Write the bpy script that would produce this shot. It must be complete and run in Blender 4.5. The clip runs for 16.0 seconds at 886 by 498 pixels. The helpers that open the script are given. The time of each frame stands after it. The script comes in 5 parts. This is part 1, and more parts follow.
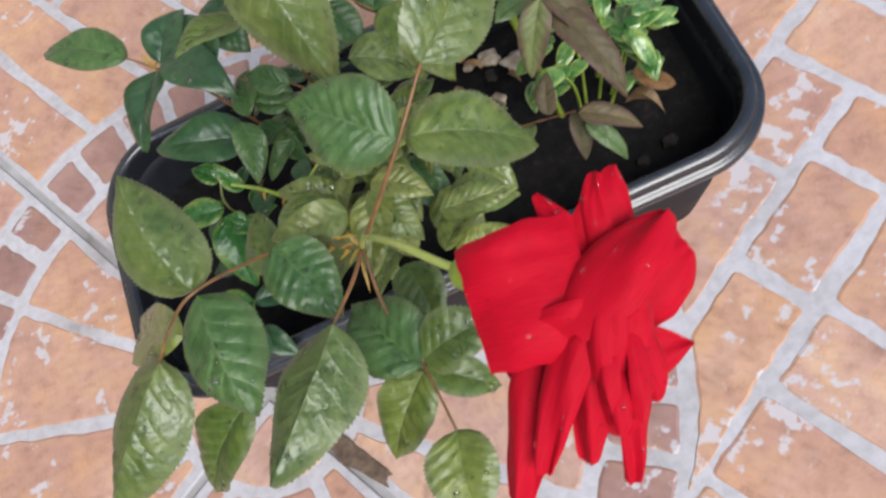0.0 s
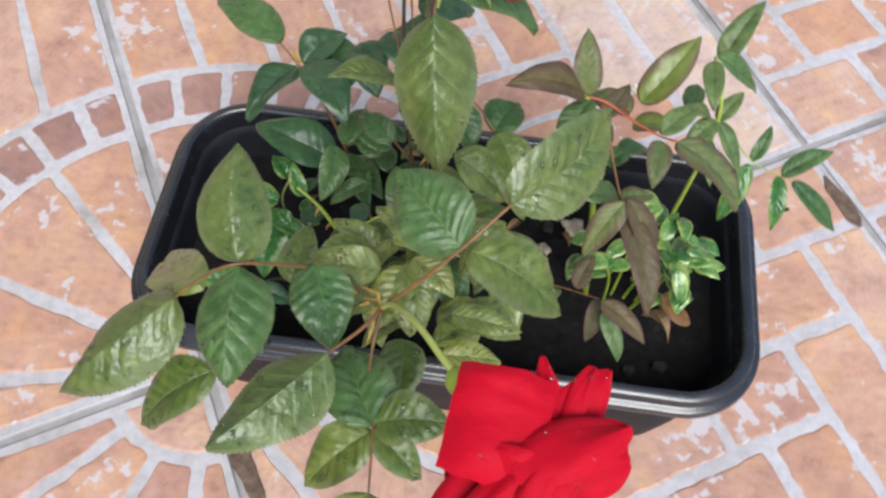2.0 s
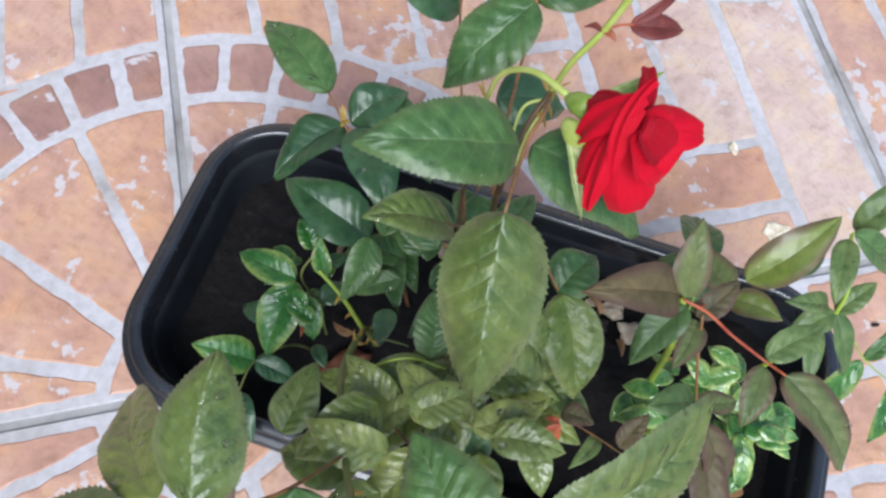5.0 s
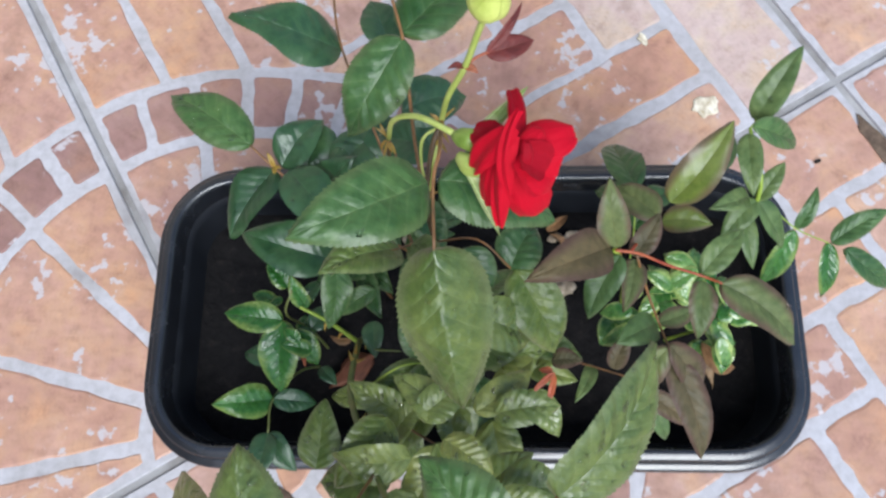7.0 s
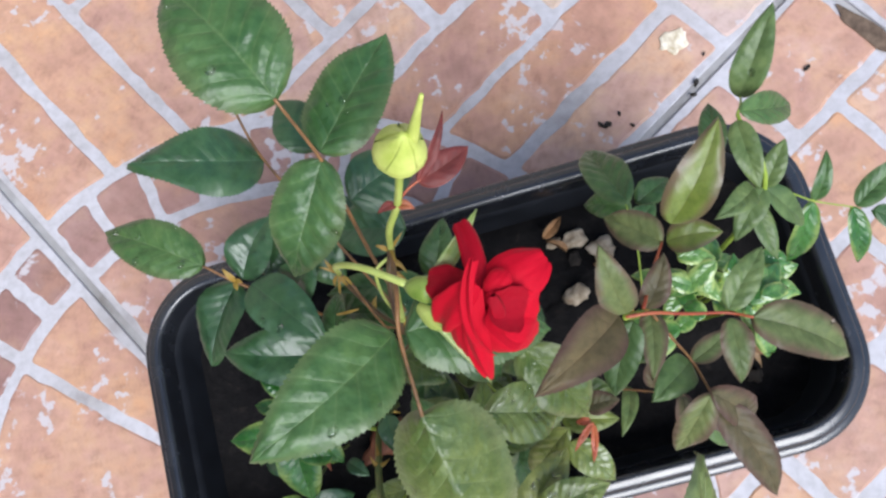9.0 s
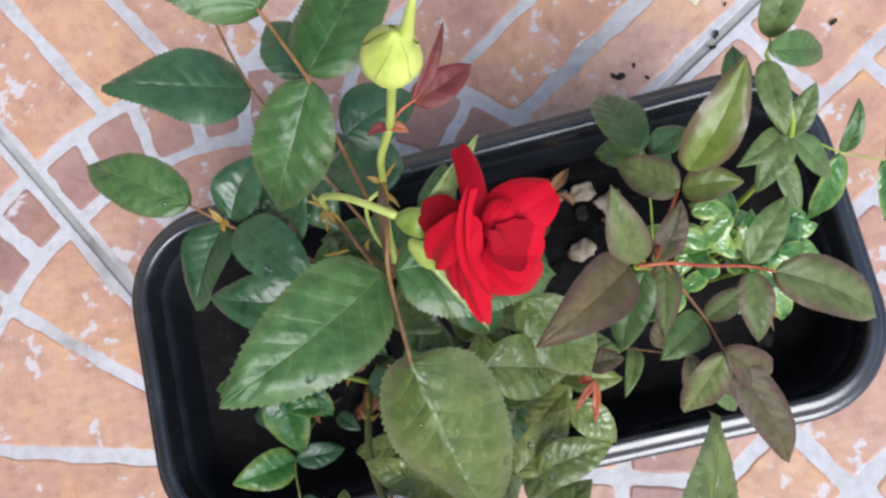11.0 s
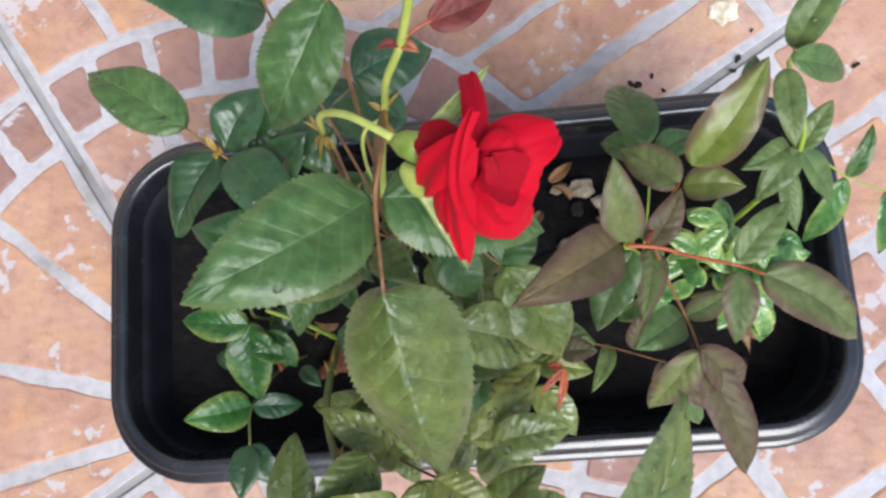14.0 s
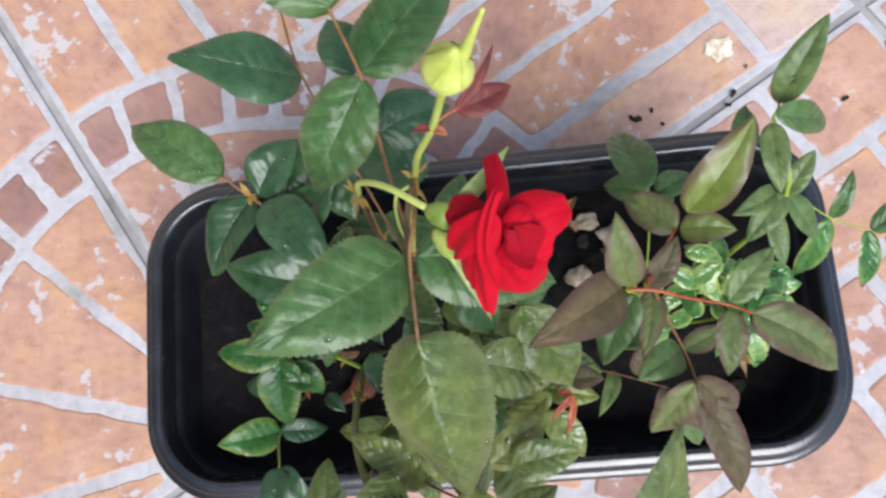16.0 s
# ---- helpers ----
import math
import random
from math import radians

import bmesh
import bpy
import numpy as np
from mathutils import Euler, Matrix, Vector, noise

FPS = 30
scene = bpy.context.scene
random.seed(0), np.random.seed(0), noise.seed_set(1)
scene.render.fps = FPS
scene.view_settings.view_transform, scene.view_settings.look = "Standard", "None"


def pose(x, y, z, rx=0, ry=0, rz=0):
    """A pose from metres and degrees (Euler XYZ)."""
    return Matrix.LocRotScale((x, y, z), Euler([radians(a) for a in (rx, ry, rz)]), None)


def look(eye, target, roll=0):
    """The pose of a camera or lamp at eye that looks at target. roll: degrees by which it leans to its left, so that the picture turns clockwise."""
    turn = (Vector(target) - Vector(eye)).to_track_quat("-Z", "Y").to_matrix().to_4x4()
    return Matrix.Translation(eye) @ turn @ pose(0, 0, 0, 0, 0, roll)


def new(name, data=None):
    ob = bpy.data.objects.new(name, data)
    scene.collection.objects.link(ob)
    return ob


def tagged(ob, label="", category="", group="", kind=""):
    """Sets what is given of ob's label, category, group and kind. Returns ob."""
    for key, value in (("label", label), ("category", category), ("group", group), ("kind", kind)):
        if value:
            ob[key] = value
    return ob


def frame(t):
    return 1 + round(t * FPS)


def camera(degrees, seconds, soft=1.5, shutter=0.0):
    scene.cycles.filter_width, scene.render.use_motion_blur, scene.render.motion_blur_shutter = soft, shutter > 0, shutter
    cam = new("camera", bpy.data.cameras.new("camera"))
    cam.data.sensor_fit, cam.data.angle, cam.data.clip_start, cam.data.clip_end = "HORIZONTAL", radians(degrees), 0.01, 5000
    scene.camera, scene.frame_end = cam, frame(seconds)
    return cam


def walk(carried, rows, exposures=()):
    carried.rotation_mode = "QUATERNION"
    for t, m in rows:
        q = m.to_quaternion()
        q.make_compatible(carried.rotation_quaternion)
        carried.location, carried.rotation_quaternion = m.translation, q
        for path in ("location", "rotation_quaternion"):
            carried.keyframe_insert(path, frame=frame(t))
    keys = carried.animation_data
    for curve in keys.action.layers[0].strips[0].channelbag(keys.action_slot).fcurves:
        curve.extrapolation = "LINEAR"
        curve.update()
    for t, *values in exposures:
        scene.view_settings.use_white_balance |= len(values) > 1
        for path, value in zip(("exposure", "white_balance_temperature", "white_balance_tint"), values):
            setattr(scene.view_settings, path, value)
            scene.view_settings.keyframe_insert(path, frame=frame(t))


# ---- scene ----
cam = camera(58.5, 16.0, soft=2.5, shutter=0.4)
PATH = [
    (0, (0.052, -0.237, 0.576), (-0.106, 0.508, -1.274), -35.5),
    (0.5, (0.056, -0.232, 0.591), (-0.033, 0.556, -1.245), -26.1),
    (1, (0.046, -0.228, 0.602), (-0.03, 0.628, -1.204), -16.4),
    (1.5, (0.041, -0.229, 0.61), (-0.046, 0.689, -1.165), -9.0),
    (2, (0.042, -0.247, 0.613), (-0.058, 0.694, -1.149), 2.1),
    (2.5, (0.036, -0.236, 0.623), (-0.056, 0.718, -1.132), 10.1),
    (3, (0.02, -0.225, 0.633), (0.008, 0.699, -1.141), 21.8),
    (3.5, (-0.008, -0.217, 0.663), (0.045, 0.636, -1.145), 24.2),
    (4, (-0.018, -0.183, 0.636), (0.024, 0.633, -1.19), 23.5),
    (4.5, (0.009, -0.146, 0.589), (-0.122, 0.618, -1.255), 11.0),
    (7, (0.027, -0.097, 0.634), (-0.07, 0.469, -1.282), -9.6),
    (7.5, (0.034, -0.095, 0.618), (-0.082, 0.432, -1.308), -16.2),
    (8, (0.024, -0.062, 0.605), (-0.107, 0.446, -1.325), -21.7),
    (8.5, (0.019, -0.047, 0.592), (-0.111, 0.43, -1.345), -26.3),
    (9, (0.046, -0.029, 0.609), (-0.101, 0.403, -1.338), -34.2),
    (9.5, (0.044, -0.028, 0.602), (-0.123, 0.334, -1.358), -41.0),
    (10, (0.044, -0.027, 0.583), (-0.132, 0.304, -1.382), -44.6),
    (12.5, (0.045, -0.049, 0.592), (-0.124, 0.316, -1.368), -29.8),
    (13, (0.045, -0.052, 0.58), (-0.091, 0.303, -1.384), -24.8),
    (13.5, (0.045, -0.045, 0.575), (-0.07, 0.299, -1.392), -22.8),
    (14, (0.042, -0.048, 0.578), (-0.112, 0.299, -1.386), -28.3),
    (14.5, (0.03, -0.044, 0.576), (-0.146, 0.303, -1.386), -31.4),
    (15, (0.027, -0.038, 0.581), (-0.148, 0.316, -1.38), -31.6),
    (15.5, (0.029, -0.035, 0.618), (-0.155, 0.347, -1.337), -31.3),
    (16, (0.039, -0.042, 0.61), (-0.121, 0.34, -1.346), -27.7),
]
EXPOSURES = [(0.0, 0.59, 6450, 9.0), (1.0, 0.69, 6700, 9.0), (2.5, 0.72, 6300, 8.0), (3.0, 0.74, 6300, 9.0), (3.5, 0.52, 6200, 9.0), (4.0, 0.48, 6200, 9.0), (4.5, 0.76, 5950, 8.0), (7.0, 0.66, 5950, 6.0), (7.5, 0.68, 5950, 7.0), (8.0, 0.75, 6000, 8.0), (9.5, 0.78, 6050, 9.0), (14.0, 0.8, 6300, 9.0), (15.0, 0.86, 6250, 9.0), (16.0, 0.8, 6250, 9.0)]
walk(cam, [(t, look(eye, target, roll)) for t, eye, target, roll in PATH], EXPOSURES)

# ---- world, sun, exposure ----
world = bpy.data.worlds.new("sky")
scene.world = world
world.use_nodes = True
wn = world.node_tree.nodes
sky = wn.new("ShaderNodeTexSky")
sky.sky_type = "NISHITA"
sky.sun_disc = False
sky.sun_elevation, sky.sun_rotation = radians(52), radians(164)
sky.air_density, sky.dust_density = 1.0, 2.0
wn["Background"].inputs["Strength"].default_value = 0.11
world.node_tree.links.new(sky.outputs["Color"], wn["Background"].inputs["Color"])

sun_data = bpy.data.lights.new("sun", "SUN")
sun_data.energy, sun_data.angle, sun_data.color = 2.15, radians(38), (1.0, 0.985, 0.98)
sun = new("sun", sun_data)
sun.matrix_world = look((0.42, -1.45, 2.0), (0, 0, 0))


# ---- material helpers ----
def material(name):
    """A new node material: its node tree, principled shader and a linker."""
    m = bpy.data.materials.new(name)
    m.use_nodes = True
    t = m.node_tree
    return m, t, t.nodes["Principled BSDF"]


def put(t, kind, **values):
    n = t.nodes.new(kind)
    for key, value in values.items():
        n.inputs[key.replace("_", " ")].default_value = value
    return n


def noise_node(t, scale, detail=4.0, rough=0.55, coords=None, kind="Object"):
    n = put(t, "ShaderNodeTexNoise", Scale=scale, Detail=detail, Roughness=rough)
    c = coords or t.nodes.new("ShaderNodeTexCoord").outputs[kind]
    t.links.new(c, n.inputs["Vector"])
    return n


def ramp(t, fac, stops):
    r = t.nodes.new("ShaderNodeValToRGB")
    e = r.color_ramp.elements
    while len(e) < len(stops):
        e.new(0.5)
    for k, (at, colour) in enumerate(stops):
        e[k].position, e[k].color = at, (*colour, 1)
    t.links.new(fac, r.inputs["Fac"])
    return r


def mix(t, fac, a, b, mode="MIX"):
    m = t.nodes.new("ShaderNodeMix")
    m.data_type, m.blend_type = "RGBA", mode
    for value, socket in ((fac, m.inputs[0]), (a, m.inputs[6]), (b, m.inputs[7])):
        if isinstance(value, bpy.types.NodeSocket):
            t.links.new(value, socket)
        else:
            socket.default_value = value if isinstance(value, float) else (*value, 1)
    return m.outputs[2]


def bump(t, shader, height, strength, distance):
    b = put(t, "ShaderNodeBump", Strength=strength, Distance=distance)
    t.links.new(height, b.inputs["Height"])
    t.links.new(b.outputs["Normal"], shader.inputs["Normal"])


def world_coords(t):
    return t.nodes.new("ShaderNodeNewGeometry").outputs["Position"]


# ---- floor materials ----
def stone_material(name, tones, mottles, chalk=0.316):
    """Printed and embossed ceramic cobble: mottled ochre, brown and rose, with chalky worn spots."""
    m, t, p = material(name)
    where = world_coords(t)
    info = t.nodes.new("ShaderNodeObjectInfo")
    big = noise_node(t, 15, 5, 0.62, where)
    drift = noise_node(t, 26, 3, 0.6, where)
    vein = noise_node(t, 38, 7, 0.7, where)
    fine = noise_node(t, 150, 6, 0.65, where)
    tone = ramp(t, info.outputs["Random"], tones)
    mottle = ramp(t, big.outputs["Fac"], mottles)
    c = mix(t, 0.45, tone.outputs["Color"], mottle.outputs["Color"])
    # rose and ochre clouds of the print
    cast = ramp(t, drift.outputs["Fac"], [(0.32, (0.80, 0.72, 0.70)), (0.46, (1.02, 0.94, 0.98)), (0.56, (1.04, 1.0, 0.92)), (0.70, (1.20, 1.08, 0.86))])
    c = mix(t, 0.9, c, cast.outputs["Color"], "MULTIPLY")
    dark = ramp(t, vein.outputs["Fac"], [(0.30, (0.58, 0.48, 0.44)), (0.43, (0.92, 0.88, 0.86)), (0.6, (1, 1, 1)), (0.76, (1.18, 1.17, 1.16))])
    c = mix(t, 0.85, c, dark.outputs["Color"], "MULTIPLY")
    speck = ramp(t, fine.outputs["Fac"], [(0.32, (0.80, 0.74, 0.70)), (0.5, (1, 1, 1)), (0.75, (1.10, 1.09, 1.08))])
    c = mix(t, 0.7, c, speck.outputs["Color"], "MULTIPLY")
    c = mix(t, 0.13, c, (0.44, 0.38, 0.38))
    # chalky spots where the glaze print shows bare patches
    cloud = noise_node(t, 12, 2, 0.5, where)
    chip = noise_node(t, 74, 5, 0.55, where)
    both = t.nodes.new("ShaderNodeMath")
    both.operation = "MULTIPLY"
    t.links.new(cloud.outputs["Fac"], both.inputs[0])
    t.links.new(chip.outputs["Fac"], both.inputs[1])
    spots = ramp(t, both.outputs[0], [(chalk, (0, 0, 0)), (chalk + 0.038, (0.82, 0.82, 0.82))])
    c = mix(t, spots.outputs["Color"], c, (0.54, 0.52, 0.54))
    t.links.new(c, p.inputs["Base Color"])
    p.inputs["Roughness"].default_value = 0.42
    p.inputs["Specular IOR Level"].default_value = 0.4
    bump(t, p, vein.outputs["Fac"], 0.5, 0.002)
    return m


def joint_material():
    m, t, p = material("pale_grey_printed_joint")
    where = world_coords(t)
    big = noise_node(t, 9, 4, 0.6, where)
    fine = noise_node(t, 120, 5, 0.6, where)
    c = ramp(t, big.outputs["Fac"], [(0.28, (0.30, 0.275, 0.265)), (0.40, (0.43, 0.41, 0.415)), (0.52, (0.50, 0.485, 0.505)), (0.7, (0.56, 0.545, 0.575))])
    d = ramp(t, fine.outputs["Fac"], [(0.3, (0.8, 0.79, 0.78)), (0.6, (1, 1, 1))])
    t.links.new(mix(t, 1.0, c.outputs["Color"], d.outputs["Color"], "MULTIPLY"), p.inputs["Base Color"])
    p.inputs["Roughness"].default_value = 0.45
    bump(t, p, fine.outputs["Fac"], 0.3, 0.001)
    return m


def grout_material():
    m, t, p = material("grey_cement_grout")
    where = world_coords(t)
    big = noise_node(t, 13, 5, 0.65, where)
    c = ramp(t, big.outputs["Fac"], [(0.3, (0.15, 0.13, 0.115)), (0.5, (0.30, 0.29, 0.285)), (0.7, (0.42, 0.41, 0.41))])
    t.links.new(c.outputs["Color"], p.inputs["Base Color"])
    p.inputs["Roughness"].default_value = 0.85
    bump(t, p, noise_node(t, 260, 3, 0.6, where).outputs["Fac"], 0.5, 0.001)
    return m


def plastic_material(name="black_moulded_plastic", rough=0.18):
    m, t, p = material(name)
    n = noise_node(t, 45, 5, 0.6)
    c = ramp(t, n.outputs["Fac"], [(0.35, (0.011, 0.012, 0.015)), (0.7, (0.021, 0.023, 0.028))])
    t.links.new(c.outputs["Color"], p.inputs["Base Color"])
    r = ramp(t, n.outputs["Fac"], [(0.3, (rough,) * 3), (0.7, (rough + 0.14,) * 3)])
    t.links.new(r.outputs["Color"], p.inputs["Roughness"])
    p.inputs["Specular IOR Level"].default_value = 0.9 if rough < 0.3 else 0.12
    bump(t, p, noise_node(t, 600, 2, 0.5).outputs["Fac"], 0.08, 0.0005)
    return m


def soil_material():
    m, t, p = material("damp_black_potting_soil")
    n = noise_node(t, 130, 8, 0.7)
    c = ramp(t, n.outputs["Fac"], [(0.3, (0.010, 0.0097, 0.0102)), (0.58, (0.017, 0.0158, 0.016)), (0.74, (0.038, 0.031, 0.027))])
    t.links.new(c.outputs["Color"], p.inputs["Base Color"])
    p.inputs["Roughness"].default_value = 0.9
    p.inputs["Specular IOR Level"].default_value = 0.05
    bump(t, p, n.outputs["Fac"], 1.0, 0.004)
    return m


MATT_PLASTIC = plastic_material("dull_black_plastic", 0.5)
STONE = stone_material("embossed_stone_glaze", [(0.0, (0.37, 0.205, 0.150)), (0.17, (0.50, 0.305, 0.215)), (0.34, (0.58, 0.340, 0.170)), (0.5, (0.41, 0.235, 0.180)), (0.67, (0.58, 0.42, 0.33)), (0.83, (0.54, 0.295, 0.160)), (1.0, (0.36, 0.195, 0.150))],
                       [(0.28, (0.320, 0.165, 0.120)), (0.44, (0.470, 0.272, 0.195)), (0.56, (0.560, 0.335, 0.205)), (0.72, (0.640, 0.470, 0.395))])
DARK_STONE = stone_material("small_brown_stone_glaze", [(0.0, (0.25, 0.135, 0.110)), (0.35, (0.36, 0.200, 0.150)), (0.7, (0.28, 0.160, 0.135)), (1.0, (0.40, 0.235, 0.165))],
                            [(0.30, (0.230, 0.120, 0.098)), (0.5, (0.340, 0.190, 0.150)), (0.70, (0.430, 0.290, 0.240))], 0.335)
PALE_STONE = stone_material("pale_beige_stone_glaze", [(0.0, (0.54, 0.43, 0.36)), (0.5, (0.60, 0.49, 0.42)), (1.0, (0.55, 0.41, 0.32))],
                            [(0.28, (0.42, 0.31, 0.25)), (0.5, (0.56, 0.45, 0.39)), (0.72, (0.66, 0.58, 0.53))], 0.33)
JOINT, GROUT, PLASTIC, SOIL = joint_material(), grout_material(), plastic_material(), soil_material()


# ---- mesh helpers ----
def part(name, bm, mat, parent=None, label="", smooth=True):
    """Links a bmesh as one mesh object, under a thing or a part where one is given."""
    me = bpy.data.meshes.new(name)
    bm.to_mesh(me)
    bm.free()
    me.materials.append(mat)
    if smooth:
        me.polygons.foreach_set("use_smooth", [True] * len(me.polygons))
    ob = new(name, me)
    ob.parent = parent
    if label:
        ob["label"] = label
    return ob


def empty(name, at=(0, 0, 0)):
    e = new(name)
    e.empty_display_size = 0.02
    e.location = at
    return e


def rounded_loop(length, width, radius, z, n=8):
    """Points round a rectangle with rounded corners, anticlockwise."""
    out = []
    for k, (sx, sy) in enumerate(((1, 1), (-1, 1), (-1, -1), (1, -1))):
        cx, cy = sx * (length / 2 - radius), sy * (width / 2 - radius)
        for i in range(n + 1):
            a = math.pi / 2 * (k + i / n)
            out.append((cx + radius * math.cos(a), cy + radius * math.sin(a), z))
    return out


def loft(bm, loops, close_first=False, close_last=False):
    rings = [[bm.verts.new(p) for p in loop] for loop in loops]
    for a, b in zip(rings, rings[1:]):
        for i in range(len(a)):
            j = (i + 1) % len(a)
            bm.faces.new((a[i], a[j], b[j], b[i]))
    if close_first:
        bm.faces.new(rings[0][::-1])
    if close_last:
        bm.faces.new(rings[-1])
    return rings


# ---- the planter ----
CX, CY = 0.0200, 0.0072
RIM_L, RIM_W, CORNER, LIFT = 0.4095, 0.1955, 0.053, 0.010


def planter_box():
    thing = tagged(empty("planter_box", (CX, CY, 0)), "black plastic rectangular planter with a rolled rim on the tiles", "planter")
    bm = bmesh.new()
    loops = []
    for inset, z in ((0.060, 0.0), (0.0295, 0.0), (0.0265, 0.004), (0.019, 0.060), (0.0135, 0.118 + LIFT), (0.0125, 0.128 + LIFT)):
        loops.append(rounded_loop(RIM_L - 2 * inset, RIM_W - 2 * inset, max(0.012, CORNER - inset), z))
    for inset, z in ((0.0155, 0.128 + LIFT), (0.0166, 0.118 + LIFT), (0.0232, 0.060), (0.0294, 0.006), (0.060, 0.005)):
        loops.append(rounded_loop(RIM_L - 2 * inset, RIM_W - 2 * inset, max(0.010, CORNER - inset), z))
    loft(bm, loops, True, True)
    part("body", bm, MATT_PLASTIC, thing)
    bm = bmesh.new()
    profile = ((0.0125, 0.1265), (0.0045, 0.1275), (0.0012, 0.1290), (0.0002, 0.1320), (0.0006, 0.1352), (0.0012, 0.1364), (0.0020, 0.1369), (0.0036, 0.1374), (0.0050, 0.1378), (0.0056, 0.1386), (0.0060, 0.1416), (0.0066, 0.1430),
               (0.0074, 0.1436), (0.0088, 0.14405), (0.0102, 0.1444), (0.0114, 0.14455), (0.0124, 0.1444), (0.0134, 0.1437), (0.0142, 0.1420), (0.0148, 0.1385), (0.0157, 0.1280))
    loft(bm, [rounded_loop(RIM_L - 2 * i, RIM_W - 2 * i, CORNER - i, z + LIFT, 12) for i, z in profile])
    part("rim", bm, PLASTIC, thing, "rolled and stepped black rim")
    return thing


planter = planter_box()


def potting_soil():
    bm = bmesh.new()
    loops = []
    for k in range(15):
        s = 1 - k / 15
        loops.append([Vector((x * s, y * s, 0.104)) for x, y, _ in rounded_loop(RIM_L - 0.0362, RIM_W - 0.0362, CORNER - 0.0181, 0, 12)])
    for loop in loops:
        for p in loop:
            p.z += 0.006 * noise.noise(p * 28) + 0.004 * noise.noise(p * 90) + 0.0025 * noise.noise(p * 210)
    loft(bm, loops, False, True)
    ob = part("potting_soil", bm, SOIL)
    ob.location = (CX, CY, 0)
    tagged(ob, "dark damp potting soil with crumbs filling the planter", "soil", kind="stuff")


potting_soil()


# ---- plant materials ----
def leaf_material(name, dark, light, vein, rough=0.36, margin=None, spec=0.5, blush=None, rib=1.0, edge=0.70, patchy=0.9, wet=0.0):
    """A leaf blade: mottled green, paler ribs, quilted relief between the side ribs; a coloured margin where one is given."""
    m, t, p = material(name)
    uv = t.nodes.new("ShaderNodeTexCoord").outputs["UV"]
    sep = t.nodes.new("ShaderNodeSeparateXYZ")
    t.links.new(uv, sep.inputs[0])

    def math_node(op, a, b=None):
        n = t.nodes.new("ShaderNodeMath")
        n.operation = op
        for value, socket in ((a, n.inputs[0]), (b, n.inputs[1])):
            if value is None:
                continue
            if isinstance(value, (int, float)):
                socket.default_value = value
            else:
                t.links.new(value, socket)
        return n.outputs[0]

    info = t.nodes.new("ShaderNodeObjectInfo")
    across = math_node("ABSOLUTE", math_node("SUBTRACT", math_node("MULTIPLY", sep.outputs["Y"], 2.0), 1.0))
    wob = noise_node(t, 95, 2, 0.5)
    veins = t.nodes.new("ShaderNodeUVMap")
    veins.uv_map = "veins"
    split = t.nodes.new("ShaderNodeSeparateXYZ")
    t.links.new(veins.outputs["UV"], split.inputs[0])
    saw = math_node("ABSOLUTE", math_node("SUBTRACT", math_node("FRACT", math_node("ADD", split.outputs["X"], math_node("MULTIPLY", wob.outputs["Fac"], 0.25))), 0.5))
    n1 = noise_node(t, 60, 4, 0.6)
    n2 = noise_node(t, 420, 3, 0.6)
    tone = ramp(t, n1.outputs["Fac"], [(0.3, dark), (0.7, light)])
    vary = ramp(t, info.outputs["Random"], [(0.0, (0.72, 0.80, 0.74)), (0.5, (1, 1, 1)), (1.0, (1.28, 1.14, 1.06))])
    c = mix(t, 1.0, tone.outputs["Color"], vary.outputs["Color"], "MULTIPLY")
    if blush:
        b = ramp(t, n1.outputs["Fac"], [(0.42, (0, 0, 0)), (0.62, (1, 1, 1))])
        c = mix(t, b.outputs["Color"], c, blush)
    if margin:
        e = ramp(t, math_node("ADD", across, math_node("MULTIPLY", math_node("SUBTRACT", n1.outputs["Fac"], 0.5), patchy)), [(edge - 0.22, (0, 0, 0)), (0.5 * edge + 0.58, (1, 1, 1))])
        c = mix(t, e.outputs["Color"], c, margin)
    side = ramp(t, saw, [(0.40, (0, 0, 0)), (0.5, (1, 1, 1))])
    c = mix(t, math_node("MULTIPLY", side.outputs["Color"], 0.13 * rib), c, vein)
    blotch = ramp(t, noise_node(t, 240, 4, 0.65).outputs["Fac"], [(0.34, (0.74, 0.78, 0.72)), (0.52, (1, 1, 1)), (0.72, (1.16, 1.12, 1.06))])
    c = mix(t, 0.8, c, blotch.outputs["Color"], "MULTIPLY")
    mid = ramp(t, across, [(0.01, (1, 1, 1)), (0.05, (0, 0, 0))])
    c = mix(t, math_node("MULTIPLY", mid.outputs["Color"], 0.2), c, vein)
    t.links.new(c, p.inputs["Base Color"])
    r = ramp(t, n1.outputs["Fac"], [(0.3, (rough - 0.06,) * 3), (0.7, (rough + 0.1,) * 3)])
    t.links.new(r.outputs["Color"], p.inputs["Roughness"])
    p.inputs["Specular IOR Level"].default_value = spec
    p.inputs["Coat Weight"].default_value = wet
    p.inputs["Coat Roughness"].default_value = 0.28
    quilt = math_node("MULTIPLY", math_node("POWER", math_node("SUBTRACT", 1.0, math_node("MULTIPLY", saw, 2.0)), 0.6), math_node("SUBTRACT", 1.15, across))
    fade = ramp(t, noise_node(t, 130, 2, 0.5).outputs["Fac"], [(0.36, (0.12, 0.12, 0.12)), (0.62, (1, 1, 1))])
    quilt = math_node("ADD", math_node("MULTIPLY", quilt, fade.outputs["Color"]), math_node("MULTIPLY", noise_node(t, 210, 2, 0.5).outputs["Fac"], 0.9))
    groove = math_node("MULTIPLY", math_node("SUBTRACT", 1.0, mid.outputs["Color"]), 0.2)
    height = math_node("ADD", math_node("ADD", quilt, groove), math_node("MULTIPLY", n2.outputs["Fac"], 0.25))
